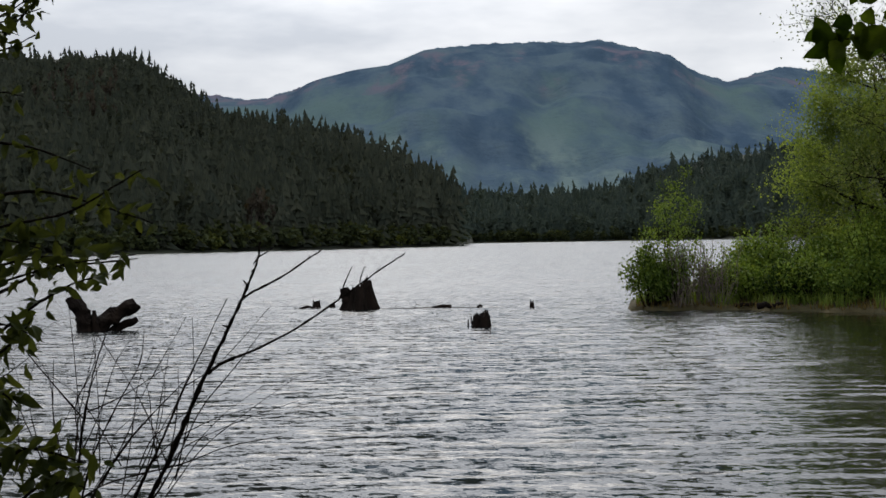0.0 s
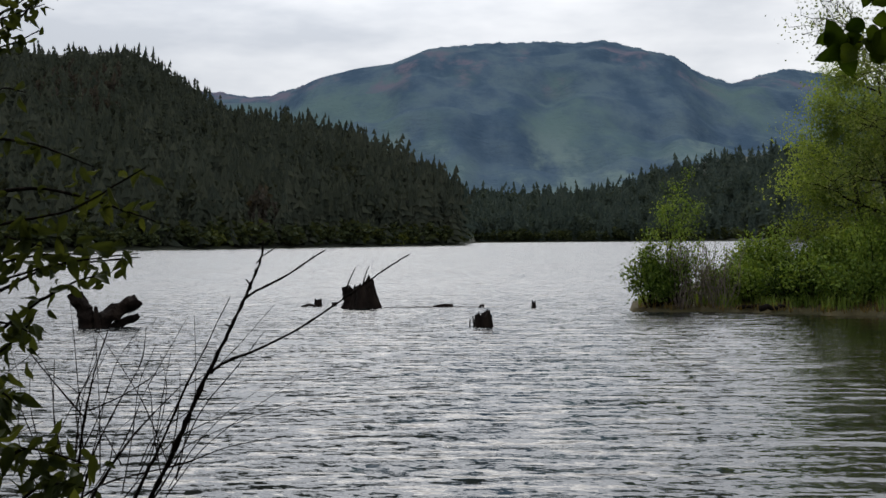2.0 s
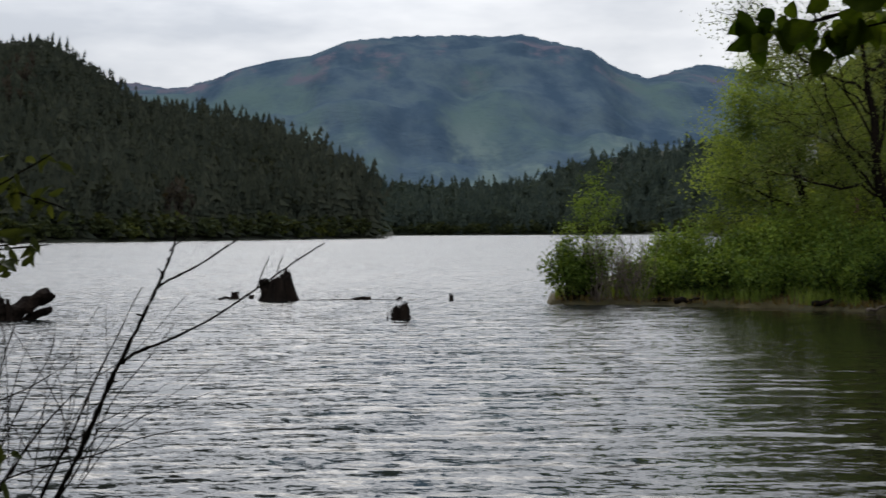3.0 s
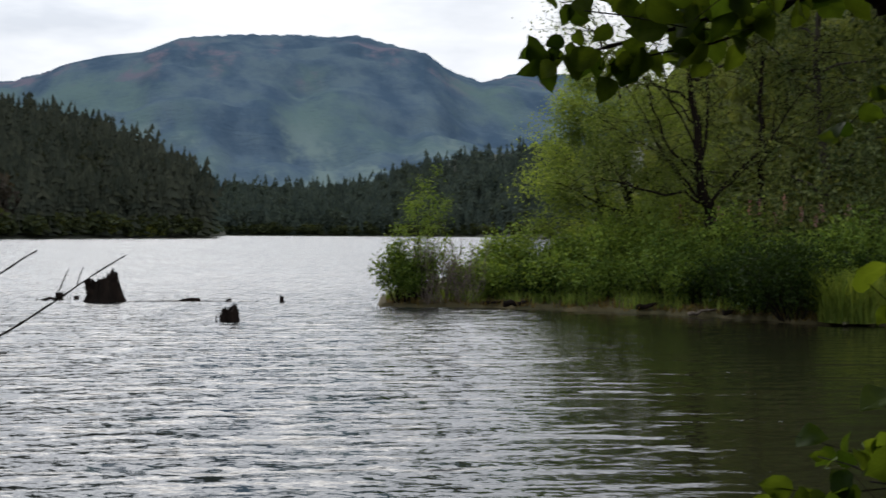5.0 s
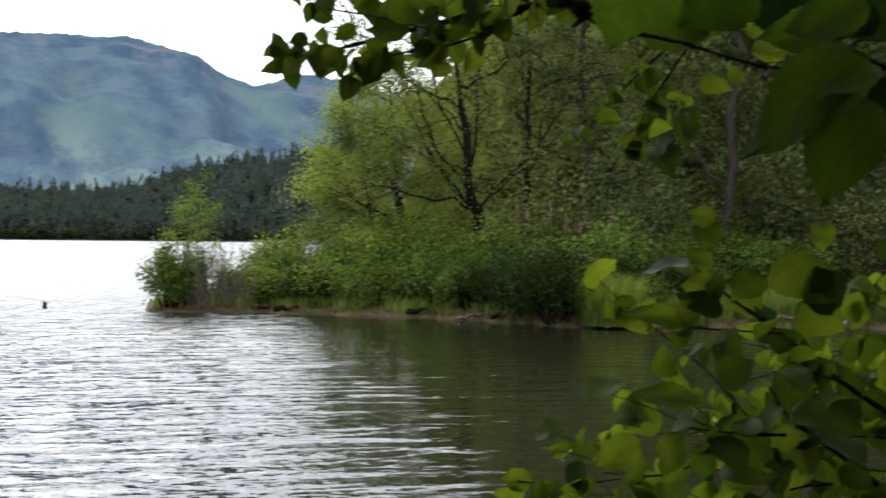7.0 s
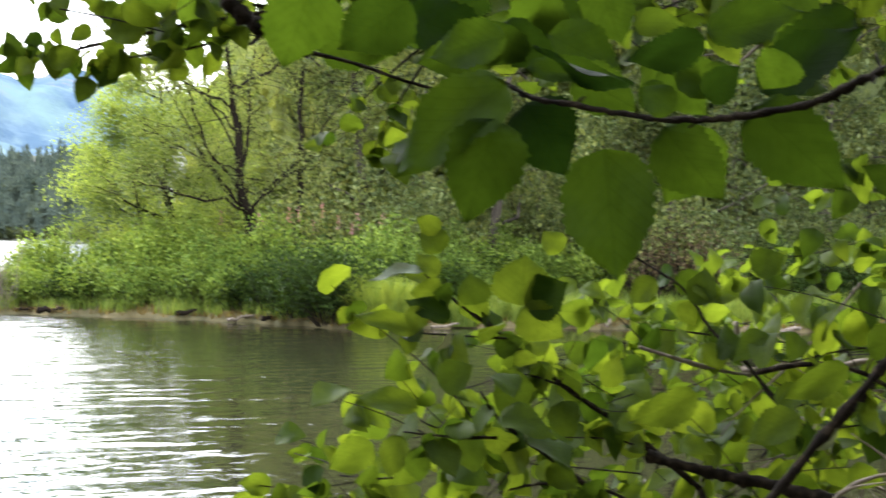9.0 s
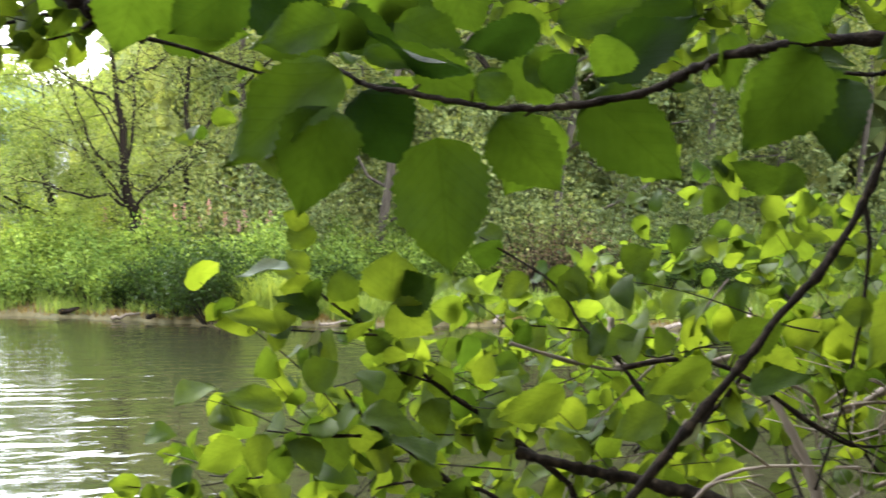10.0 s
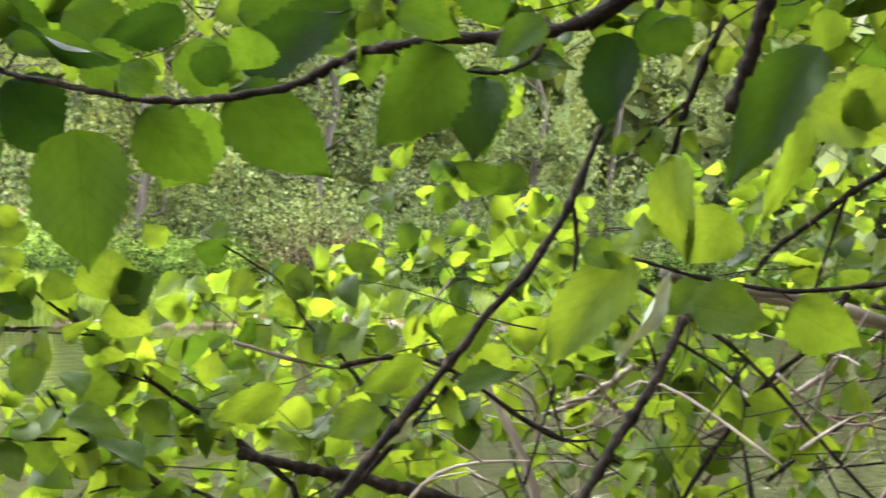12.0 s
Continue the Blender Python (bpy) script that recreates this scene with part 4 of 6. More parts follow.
# ---- stumps and snags standing in the lake ----
def stump(x, y, radius, height, seed, label, flare=0.45, notch=0.35, slant=0.0):
    """A sawn and rotted stump: flared roots, ribbed sides, ragged hollow top."""
    r = np.random.default_rng(seed)
    n, m = 40, 14
    th = np.arange(n) * 2 * np.pi / n
    rib = 0.10 * np.sin(th * 5 + seed) + 0.06 * np.sin(th * 9 + 2 * seed) + 0.04 * r.normal(size=n)
    top = height * (1 - notch * np.clip(np.sin(th * 2 + seed), 0, 1) ** 3 + 0.13 * r.normal(size=n) + 0.10 * np.sin(th * 3 + 2 * seed) - slant * (0.5 - 0.5 * np.cos(th - 0.4)))
    v, f = [], []
    for k in range(m):
        t = k / (m - 1)
        rad = radius * (1 + flare * (1 - t) ** 1.4) * (1 + rib * (1.3 - 0.5 * t))
        z = -0.15 + (top + 0.15) * t
        v += [(rad[i] * math.cos(th[i]), rad[i] * math.sin(th[i]), z[i]) for i in range(n)]
    for k in range(m - 1):
        f += [(k * n + i, k * n + (i + 1) % n, (k + 1) * n + (i + 1) % n, (k + 1) * n + i) for i in range(n)]
    base = len(v)
    v += [(radius * 0.72 * math.cos(a), radius * 0.72 * math.sin(a), tz * 0.86) for a, tz in zip(th, top)]
    v += [(0, 0, height * 0.45)]
    f += [((m - 1) * n + i, (m - 1) * n + (i + 1) % n, base + (i + 1) % n, base + i) for i in range(n)]
    f += [(base + i, base + (i + 1) % n, base + n) for i in range(n)]
    ob = mesh_object("tree_stump", v, f, WET_WOOD)
    ob.location = (x, y, 0)
    return tagged(ob, label, "stump")


stump(-2.47, 43.4, 0.36, 0.80, 3, "large dark rotted tree stump standing in the lake", flare=0.75, notch=0.3, slant=0.30)
stump(0.86, 33.8, 0.19, 0.36, 8, "small dark broken stump in the shallow lake", flare=0.3, slant=0.45)
stump(2.54, 42.7, 0.05, 0.20, 5, "little pointed stub of wood above the water", flare=0.8)
stump(-3.85, 44.9, 0.09, 0.20, 6, "small dark stump beside the large one", flare=0.6)
stump(-3.35, 44.9, 0.07, 0.10, 9, "small dark stub beside the large stump", flare=0.6)


def snag_log(x, y, z, way, r0, r1, label, name="snag"):
    s = Soup()
    bends = np.array(way, float)
    u = np.linspace(0, len(bends) - 1, len(bends) * 6)
    s.tube(np.stack([np.interp(u, np.arange(len(bends)), bends[:, i]) for i in range(3)], 1), r0, r1, 11)
    v = np.concatenate(s.v)
    v += 0.22 * r1 * np.sin(v[:, [1, 2, 0]] * 19) + 0.12 * r1 * np.sin(v[:, [2, 0, 1]] * 41)
    ob = mesh_object(name, v, s.f, WET_WOOD)
    ob.location = (x, y, z)
    return tagged(ob, label, "driftwood", "lake snags")


snag_log(-2.86, 43.3, 0, [(0.16, 0, -0.1), (0.06, 0, 0.22), (-0.02, 0, 0.42), (-0.06, 0, 0.64)], 0.16, 0.09, "splintered slab leaning from the large stump")
snag_log(0.64, 33.8, 0, [(0, 0, -0.3), (0.0, 0, 0.08), (-0.02, 0, 0.24)], 0.02, 0.012, "thin splinter of wood beside the small stump")
snag_log(0.55, 33.8, 0, [(0, 0, -0.3), (0.0, 0, 0.06), (0.01, 0, 0.17)], 0.02, 0.012, "thin splinter of wood beside the small stump")
snag_log(-8.16, 34.36, 0, [(-0.10, -0.04, -0.32), (-0.11, -0.01, 0.17), (-0.17, -0.01, 0.47), (-0.32, 0.01, 0.65), (-0.46, 0.03, 0.78)], 0.20, 0.13, "dark curved root snag rising from the lake")
snag_log(-8.16, 34.36, 0, [(-0.05, 0.08, -0.30), (0.20, 0.16, 0.16), (0.48, 0.24, 0.34), (0.75, 0.30, 0.49), (0.99, 0.36, 0.64)], 0.22, 0.15, "dark thick log end slanting out of the lake")
snag_log(-8.16, 34.36, 0, [(0.17, -0.06, -0.03), (0.12, -0.05, 0.28), (0.11, -0.05, 0.49)], 0.09, 0.04, "short dark spike of a sunken root")
snag_log(-8.16, 34.36, 0, [(0.40, 0.30, -0.08), (0.58, 0.35, 0.09), (0.81, 0.40, 0.17), (0.98, 0.44, 0.28)], 0.12, 0.07, "paler small root beside the dark log")
snag_log(-8.16, 34.36, 0, [(0.56, 0.14, 0.19), (0.65, 0.17, 0.31), (0.70, 0.18, 0.39)], 0.06, 0.03, "short stub of a broken root on the log")
snag_log(0.4, 43.4, -0.022, [(-2.2, 0, 0.0), (-1.0, 0.1, 0.02), (0.5, 0, 0.01), (2.1, -0.1, 0.0)], 0.035, 0.02, "long thin log floating level with the water", "floating_log")
snag_log(-0.4, 43.5, 0, [(-0.05, 0, -0.05), (0.25, 0, 0.05), (0.62, 0, 0.06)], 0.05, 0.04, "short dark branch lying on the floating log", "floating_log")
snag_log(1.05, 43.3, 0, [(-0.08, 0, 0.0), (0.0, 0, 0.06), (0.08, 0, 0.03)], 0.04, 0.03, "short dark branch lying on the floating log", "floating_log")
snag_log(-4.1, 44.4, 0, [(-0.2, 0, -0.02), (0.0, 0, 0.06), (0.22, 0, 0.02)], 0.05, 0.03, "small dark branch floating by the stump", "floating_log")


# ---- the near bank underfoot ----
def near_bank_height(a, r):
    out = np.where(np.abs(a) < 75, 0.42 - 2.0 * smoothstep(2.2, 4.2, r), 0.42 - 2.0 * smoothstep(26, 30, r))
    return out + 0.04 * ripple(a, r, 0.6, 4.0)


near_bank = polar_sheet("near_bank", np.arange(-180, 181, 5.0), np.concatenate([[0.02], np.arange(0.3, 4.6, 0.3), [8, 14, 30]]), near_bank_height, BANK)
tagged(near_bank, "earth bank under the viewpoint", "ground", kind="structure")
EYE = np.array([0.15, 0.35, 2.0])


# ---- the near alder: branches and single leaves ----
def leaf_uv(me, per_vertex):
    """Gives each leaf its own breadth and length as texture coordinates."""
    uv = me.uv_layers.new(name="UVMap")
    idx = np.zeros(len(me.loops), int)
    me.loops.foreach_get("vertex_index", idx)
    uv.data.foreach_set("uv", np.asarray(per_vertex, float)[idx].ravel())


def leaf_mesh(name, material, bend, serrated=True, tip=0.5, rows=9):
    """An ovate toothed leaf one unit long, folded along the midrib and bent."""
    v, f = [], []
    for k in range(rows):
        t = k / (rows - 1)
        w = 0.5 * math.sin(math.pi * t ** (0.66 + 0.12 * tip)) ** (0.60 + 0.62 * t ** 2.5) * (1 - 0.06 * t)
        if serrated and 0 < k < rows - 1:
            w *= 1.0 + (0.05 + 0.02 * math.sin(2.3 * k)) * (-1) ** k + 0.03 * math.sin(1.1 * k + 7 * bend)
        z = -bend * t * t
        for u in (-1, -0.5, 0, 0.5, 1):
            v.append((u * w, t, z + 0.16 * abs(u) * w + 0.045 * math.sin(9 * t + 3 * u + 5 * bend) * abs(u)))
    for k in range(rows - 1):
        for j in range(4):
            a = k * 5 + j
            f.append((a, a + 1, a + 6, a + 5))
    me = bpy.data.meshes.new(name)
    me.from_pydata(v, [], f)
    me.materials.append(material)
    me.polygons.foreach_set("use_smooth", [True] * len(me.polygons))
    leaf_uv(me, [p[:2] for p in v])
    return me


LEAVES = [leaf_mesh("alder_leaf", NEAR_LEAF, b, True, tp, 25) for b, tp in [(0.05, 0.5), (0.2, 0.9), (0.3, 0.2), (-0.1, 0.6), (0.12, 0.0)]]
# leaf shapes in the shade-darkened colour, for the upper branches
UPPER_SHADED = [leaf_mesh("shaded_leaf", UPPER_SHADED_LEAF, b, True, tp, 25) for b, tp in [(0.05, 0.5), (0.2, 0.9), (0.3, 0.2), (-0.1, 0.6), (0.12, 0.0)]]
PALE = [leaf_mesh("pale_leaf", PALE_LEAF, b, True, 0.9, 13) for b in (0.1, 0.3)]
SHADE_LEAVES = [leaf_mesh("shade_leaf", SHADE_LEAF, b, False, tp) for b, tp in [(0.1, 0.5), (0.25, 0.9), (-0.1, 0.3)]]
leaf_rng = np.random.default_rng(77)


def leaf_pose(base, tip, width, tilt):
    b, t = Vector(base), Vector(tip)
    y = t - b
    ln = y.length
    y.normalize()
    n = (Vector(EYE) - b).normalized()
    x = y.cross(n).normalized()
    n = x.cross(y)
    turn = Matrix.Rotation(tilt * leaf_rng.choice([-1, 1]), 3, y)
    x, n = turn @ x, turn @ n
    m = Matrix.Identity(4)
    for i in range(3):
        m[i][0], m[i][1], m[i][2], m[i][3] = x[i] * width, y[i] * ln, n[i] * ln, b[i]
    return m


leaf_count = [0]


def leaf(parent, base, tip, width, tilt, kinds=None):
    """One leaf of its own on a branch, from its base to its tip."""
    kinds = kinds or LEAVES
    ob = new("leaf", kinds[leaf_rng.integers(len(kinds))])
    ob.parent = parent
    ob.matrix_basis = leaf_pose(base, tip, width, tilt)
    leaf_count[0] += 1
    return ob


def bough(owner, r0, r1, way, leaves_on, size, material, name="branch", shade=False):
    """A branch along a few given bends, with single leaves set alternately on its outer part."""
    pts = np.array(way, float)
    n = len(pts)
    fine = np.linspace(0, n - 1, (n - 1) * 7 + 1)
    p = np.stack([np.interp(fine, np.arange(n), pts[:, i]) for i in range(3)], 1)
    for _ in range(5):
        p[1:-1] = 0.25 * p[:-2] + 0.5 * p[1:-1] + 0.25 * p[2:]
    p[1:-1] += leaf_rng.normal(0, r0 * 0.10, (len(p) - 2, 3))
    s = Soup()
    s.tube(p, r0, r1, 8, knots=leaf_rng)
    # buds and short spurs
    for k in range(3, len(p) - 1, 9):
        d = leaf_rng.normal(size=3)
        d /= np.linalg.norm(d)
        s.tube(np.array([p[k], p[k] + d * r0 * 1.6, p[k] + d * r0 * 2.6]), r0 * 0.45, r0 * 0.2, 4)
    ob = s.make(name, material, owner, smooth=True)
    ob.location = -owner.location
    for k in range(leaves_on):
        g = 0.25 + 0.75 * (k + leaf_rng.uniform(0, 0.9)) / leaves_on
        b = np.array([np.interp(g, np.linspace(0, 1, len(p)), p[:, i]) for i in range(3)])
        b = b + leaf_rng.normal(0, size * 0.25, 3)
        d = leaf_rng.normal(size=3) * [1, 1, 0.8] + [0, 0, -0.45]
        d /= np.linalg.norm(d)
        ln = size * leaf_rng.uniform(0.7, 1.2)
        if shade:
            leaf(ob, b, b + d * ln * 0.88, ln * 0.34, leaf_rng.uniform(0, 1.2), SHADE_LEAVES)
        else:
            leaf(ob, b, b + d * ln, ln * leaf_rng.uniform(0.66, 0.85), leaf_rng.uniform(0, 1.0))
    return ob


alder = thing("alder_bush", 1.9, 1.6, 0.0, "green alder with dark crooked stems beside the viewpoint", "tree")
# the branch that hangs across the view, with large leaves
upper = bough(alder, 0.0027, 0.0012, [(0.685, 0.733, 2.093), (0.669, 0.757, 2.088), (0.651, 0.783, 2.088), (0.640, 0.804, 2.085), (0.637, 0.820, 2.084), (0.633, 0.837, 2.078), (0.628, 0.855, 2.071), (0.614, 0.878, 2.067), (0.601, 0.900, 2.065), (0.588, 0.922, 2.066), (0.577, 0.944, 2.071), (0.562, 0.967, 2.076), (0.554, 0.987, 2.080), (0.550, 1.004, 2.089)], 0, 0.05, BARK, "branch")
upper_tip = bough(alder, 0.0055, 0.0045, [(0.469, 1.217, 2.154), (0.481, 1.210, 2.143), (0.495, 1.201, 2.133), (0.515, 1.189, 2.122)], 0, 0.05, BARK, "branch")
upper_twig = bough(alder, 0.0014, 0.0008, [(0.508, 1.170, 2.119), (0.529, 1.157, 2.114), (0.563, 1.136, 2.100), (0.594, 1.117, 2.094)], 0, 0.05, BARK, "branch")
upper_fork = bough(alder, 0.0016, 0.0011, [(0.657, 0.785, 2.089), (0.647, 0.791, 2.096), (0.637, 0.798, 2.104), (0.631, 0.801, 2.115)], 0, 0.05, BARK, "branch")
upper_spur = bough(alder, 0.0011, 0.0007, [(0.655, 0.726, 2.081), (0.651, 0.729, 2.074), (0.642, 0.736, 2.069), (0.632, 0.744, 2.070)], 0, 0.05, BARK, "branch")
leaf(upper, (0.561, 0.926, 2.051), (0.568, 0.922, 1.987), 0.047, 0.10, UPPER_SHADED)
leaf(upper, (0.543, 0.990, 2.087), (0.491, 1.022, 2.040), 0.042, 0.50, UPPER_SHADED)
leaf(upper, (0.534, 0.985, 2.068), (0.523, 0.991, 2.013), 0.042, 0.15, UPPER_SHADED)
leaf(upper, (0.568, 1.014, 2.080), (0.590, 1.000, 2.043), 0.041, 0.30, UPPER_SHADED)
leaf(upper, (0.594, 0.924, 2.063), (0.618, 0.910, 2.025), 0.037, 0.35, UPPER_SHADED)
leaf(upper, (0.614, 0.882, 2.071), (0.652, 0.859, 2.029), 0.039, 0.10, UPPER_SHADED)
leaf(upper, (0.655, 0.779, 2.082), (0.629, 0.795, 2.041), 0.035, 0.30, UPPER_SHADED)
leaf(upper, (0.685, 0.793, 2.076), (0.679, 0.796, 2.039), 0.031, 0.40, UPPER_SHADED)
leaf(upper, (0.627, 0.893, 2.080), (0.669, 0.867, 2.114), 0.029, 0.30, UPPER_SHADED)
leaf(upper, (0.640, 0.817, 2.095), (0.642, 0.816, 2.068), 0.015, 0.60, UPPER_SHADED)
leaf(upper, (0.595, 0.951, 2.086), (0.550, 0.978, 2.099), 0.017, 1.10, UPPER_SHADED)
leaf(upper, (0.586, 0.906, 2.068), (0.575, 0.914, 2.082), 0.017, 0.20, UPPER_SHADED)
leaf(upper, (0.627, 0.936, 2.081), (0.643, 0.926, 2.096), 0.020, 0.30, UPPER_SHADED)
leaf(upper, (0.573, 1.049, 2.115), (0.531, 1.074, 2.106), 0.029, 0.30, UPPER_SHADED)
leaf(upper, (0.577, 1.057, 2.128), (0.603, 1.041, 2.102), 0.028, 0.30, UPPER_SHADED)
leaf(upper, (0.775, 1.131, 2.149), (0.833, 1.095, 2.163), 0.033, 0.20, UPPER_SHADED)
leaf(upper, (0.530, 1.217, 2.136), (0.580, 1.186, 2.125), 0.035, 0.30, UPPER_SHADED)
leaf(upper, (0.547, 1.119, 2.139), (0.597, 1.089, 2.117), 0.035, 0.30, UPPER_SHADED)
leaf(upper, (0.555, 1.223, 2.132), (0.600, 1.196, 2.169), 0.039, 0.30, UPPER_SHADED)
leaf(upper, (0.721, 1.203, 2.171), (0.682, 1.227, 2.144), 0.035, 0.20, UPPER_SHADED)
leaf(upper, (0.647, 1.091, 2.109), (0.681, 1.070, 2.085), 0.033, 0.20, UPPER_SHADED)
leaf(upper, (0.660, 1.143, 2.139), (0.700, 1.119, 2.116), 0.039, 0.30, UPPER_SHADED)
leaf(upper, (0.712, 1.075, 2.116), (0.736, 1.061, 2.099), 0.027, 0.20, UPPER_SHADED)
leaf(upper, (0.747, 1.027, 2.134), (0.776, 1.009, 2.111), 0.026, 0.40, UPPER_SHADED)
leaf(upper, (0.696, 0.726, 2.090), (0.693, 0.729, 2.050), 0.025, 0.20, UPPER_SHADED)
leaf(upper, (0.722, 0.723, 2.099), (0.726, 0.720, 2.082), 0.023, 0.30, UPPER_SHADED)
leaf(upper, (0.633, 0.703, 2.085), (0.617, 0.716, 2.072), 0.015, 0.40, UPPER_SHADED)
leaf(upper, (0.884, 0.760, 2.107), (0.843, 0.795, 2.040), 0.036, 0.30, UPPER_SHADED)
leaf(upper, (0.729, 0.747, 2.100), (0.749, 0.730, 2.089), 0.022, 0.30, UPPER_SHADED)
leaf(upper, (0.628, 0.784, 2.099), (0.649, 0.767, 2.088), 0.018, 0.30, UPPER_SHADED)
leaf(upper, (0.603, 0.904, 2.104), (0.574, 0.929, 2.093), 0.022, 0.40, UPPER_SHADED)
leaf(upper, (0.608, 0.851, 2.092), (0.601, 0.857, 2.075), 0.024, 0.40, UPPER_SHADED)
leaf(upper, (0.535, 0.977, 2.108), (0.502, 1.002, 2.100), 0.026, 0.30, UPPER_SHADED)
leaf(upper, (0.576, 1.044, 2.126), (0.570, 1.060, 2.103), 0.034, 0.30, UPPER_SHADED)
leaf(upper, (0.556, 0.991, 2.096), (0.607, 0.970, 2.092), 0.015, 0.30, UPPER_SHADED)
leaf(upper, (0.491, 1.131, 2.154), (0.486, 1.151, 2.102), 0.049, 0.30, UPPER_SHADED)
leaf(upper, (0.516, 1.049, 2.135), (0.486, 1.074, 2.106), 0.039, 0.30, UPPER_SHADED)
leaf(upper, (0.693, 1.201, 2.179), (0.686, 1.226, 2.125), 0.046, 0.30, UPPER_SHADED)
leaf(upper, (0.600, 0.943, 2.088), (0.606, 0.950, 2.070), 0.017, 0.30, UPPER_SHADED)
leaf(upper, (0.650, 0.955, 2.102), (0.656, 0.962, 2.083), 0.019, 0.30, UPPER_SHADED)
leaf(upper, (0.707, 1.085, 2.118), (0.738, 1.078, 2.087), 0.035, 0.30, UPPER_SHADED)
leaf(upper, (0.688, 0.895, 2.123), (0.660, 0.934, 2.087), 0.030, 0.30, UPPER_SHADED)
leaf(upper, (0.705, 0.882, 2.112), (0.713, 0.891, 2.079), 0.012, 0.30, UPPER_SHADED)
leaf(upper, (0.694, 0.841, 2.091), (0.694, 0.856, 2.045), 0.032, 0.30, UPPER_SHADED)
leaf(upper, (0.710, 0.826, 2.086), (0.722, 0.829, 2.042), 0.028, 0.30, UPPER_SHADED)
leaf(upper, (0.651, 0.959, 2.067), (0.635, 0.982, 2.028), 0.035, 0.30, UPPER_SHADED)
leaf(upper, (0.894, 1.181, 2.203), (0.893, 1.205, 2.160), 0.055, 0.30, UPPER_SHADED)
leaf(upper, (0.834, 0.970, 2.168), (0.859, 0.966, 2.133), 0.041, 0.30, UPPER_SHADED)
leaf(upper, (0.802, 1.307, 2.211), (0.831, 1.311, 2.166), 0.049, 0.30, UPPER_SHADED)
leaf(upper, (0.602, 1.137, 2.167), (0.590, 1.157, 2.145), 0.041, 0.30, UPPER_SHADED)
# the upright stems
stem = bough(alder, 0.0050, 0.0038, [(1.087, 1.504, 1.698), (1.139, 1.501, 1.748), (1.202, 1.490, 1.815), (1.275, 1.471, 1.896), (1.318, 1.475, 1.936), (1.371, 1.470, 1.979), (1.425, 1.466, 2.047), (1.475, 1.464, 2.143), (1.526, 1.462, 2.230), (1.578, 1.459, 2.319)], 0, 0.05, BARK, "branch")
stem_side = bough(alder, 0.003, 0.0016, [(1.454, 1.486, 2.050), (1.458, 1.483, 2.010), (1.452, 1.487, 1.928), (1.438, 1.497, 1.839), (1.413, 1.514, 1.737)], 3, 0.045, BARK, "branch")
stem_b = bough(alder, 0.0056, 0.0046, [(1.185, 1.239, 1.734), (1.221, 1.240, 1.779), (1.261, 1.237, 1.829), (1.302, 1.234, 1.874), (1.335, 1.236, 1.915), (1.364, 1.243, 1.946)], 0, 0.05, BARK, "branch")
stem_c = bough(alder, 0.01, 0.007, [(1.488, 1.243, 2.285), (1.478, 1.251, 2.239), (1.468, 1.260, 2.189), (1.456, 1.271, 2.146)], 0, 0.05, BARK, "branch")
stem_d = bough(alder, 0.0065, 0.005, [(1.538, 1.200, 2.177), (1.514, 1.220, 2.150), (1.482, 1.247, 2.106), (1.450, 1.275, 2.068)], 0, 0.05, BARK, "branch")
stem_e = bough(alder, 0.0055, 0.004, [(1.783, 1.516, 2.345), (1.757, 1.539, 2.271), (1.733, 1.559, 2.194), (1.720, 1.570, 2.128)], 3, 0.05, BARK, "branch")
stem_f = bough(alder, 0.003, 0.002, [(1.733, 1.559, 2.197), (1.706, 1.583, 2.167), (1.684, 1.601, 2.136)], 3, 0.05, BARK, "branch")
stem_g = bough(alder, 0.006, 0.003, [(2.059, 1.411, 2.146), (2.018, 1.446, 2.118), (1.979, 1.480, 2.086), (1.944, 1.509, 2.050), (1.904, 1.544, 2.011), (1.882, 1.563, 1.972)], 4, 0.05, BARK, "branch")
stem_h = bough(alder, 0.0035, 0.002, [(1.979, 1.480, 2.090), (1.962, 1.494, 2.020), (1.946, 1.508, 1.951)], 3, 0.05, BARK, "branch")
cross_twig = bough(alder, 0.0012, 0.0022, [(1.037, 1.037, 2.000), (1.061, 1.016, 1.992), (1.080, 1.000, 1.985), (1.104, 0.979, 1.980), (1.132, 0.955, 1.975), (1.183, 0.911, 1.983), (1.211, 0.887, 1.989)], 0, 0.05, BARK, "branch")
leaf(cross_twig, (1.066, 1.012, 2.072), (1.072, 1.007, 1.991), 0.038, 0.40)
leaf(cross_twig, (1.099, 0.984, 2.031), (1.075, 1.004, 1.993), 0.044, 0.30)
leaf(cross_twig, (1.007, 0.997, 1.999), (0.964, 1.034, 1.920), 0.046, 0.20)
leaf(cross_twig, (1.044, 0.992, 1.988), (1.020, 1.012, 1.924), 0.016, 0.90, PALE)
leaf(cross_twig, (1.038, 0.970, 1.967), (1.083, 0.932, 1.958), 0.043, 0.50)
leaf(cross_twig, (1.131, 0.956, 1.965), (1.172, 0.921, 1.934), 0.048, 0.30)
leaf(cross_twig, (1.052, 0.892, 2.096), (1.041, 0.901, 2.019), 0.024, 0.60)
leaf(cross_twig, (1.096, 0.921, 2.105), (1.144, 0.879, 2.083), 0.046, 0.40)
leaf(cross_twig, (1.134, 0.887, 2.131), (1.118, 0.901, 2.080), 0.042, 0.40)
leaf(cross_twig, (0.982, 1.018, 2.004), (1.006, 0.998, 1.993), 0.023, 0.50)
leaf(cross_twig, (1.125, 1.027, 1.980), (1.103, 1.046, 1.954), 0.030, 0.30)
leaf(cross_twig, (1.196, 0.966, 2.185), (1.184, 0.977, 2.151), 0.030, 0.40)
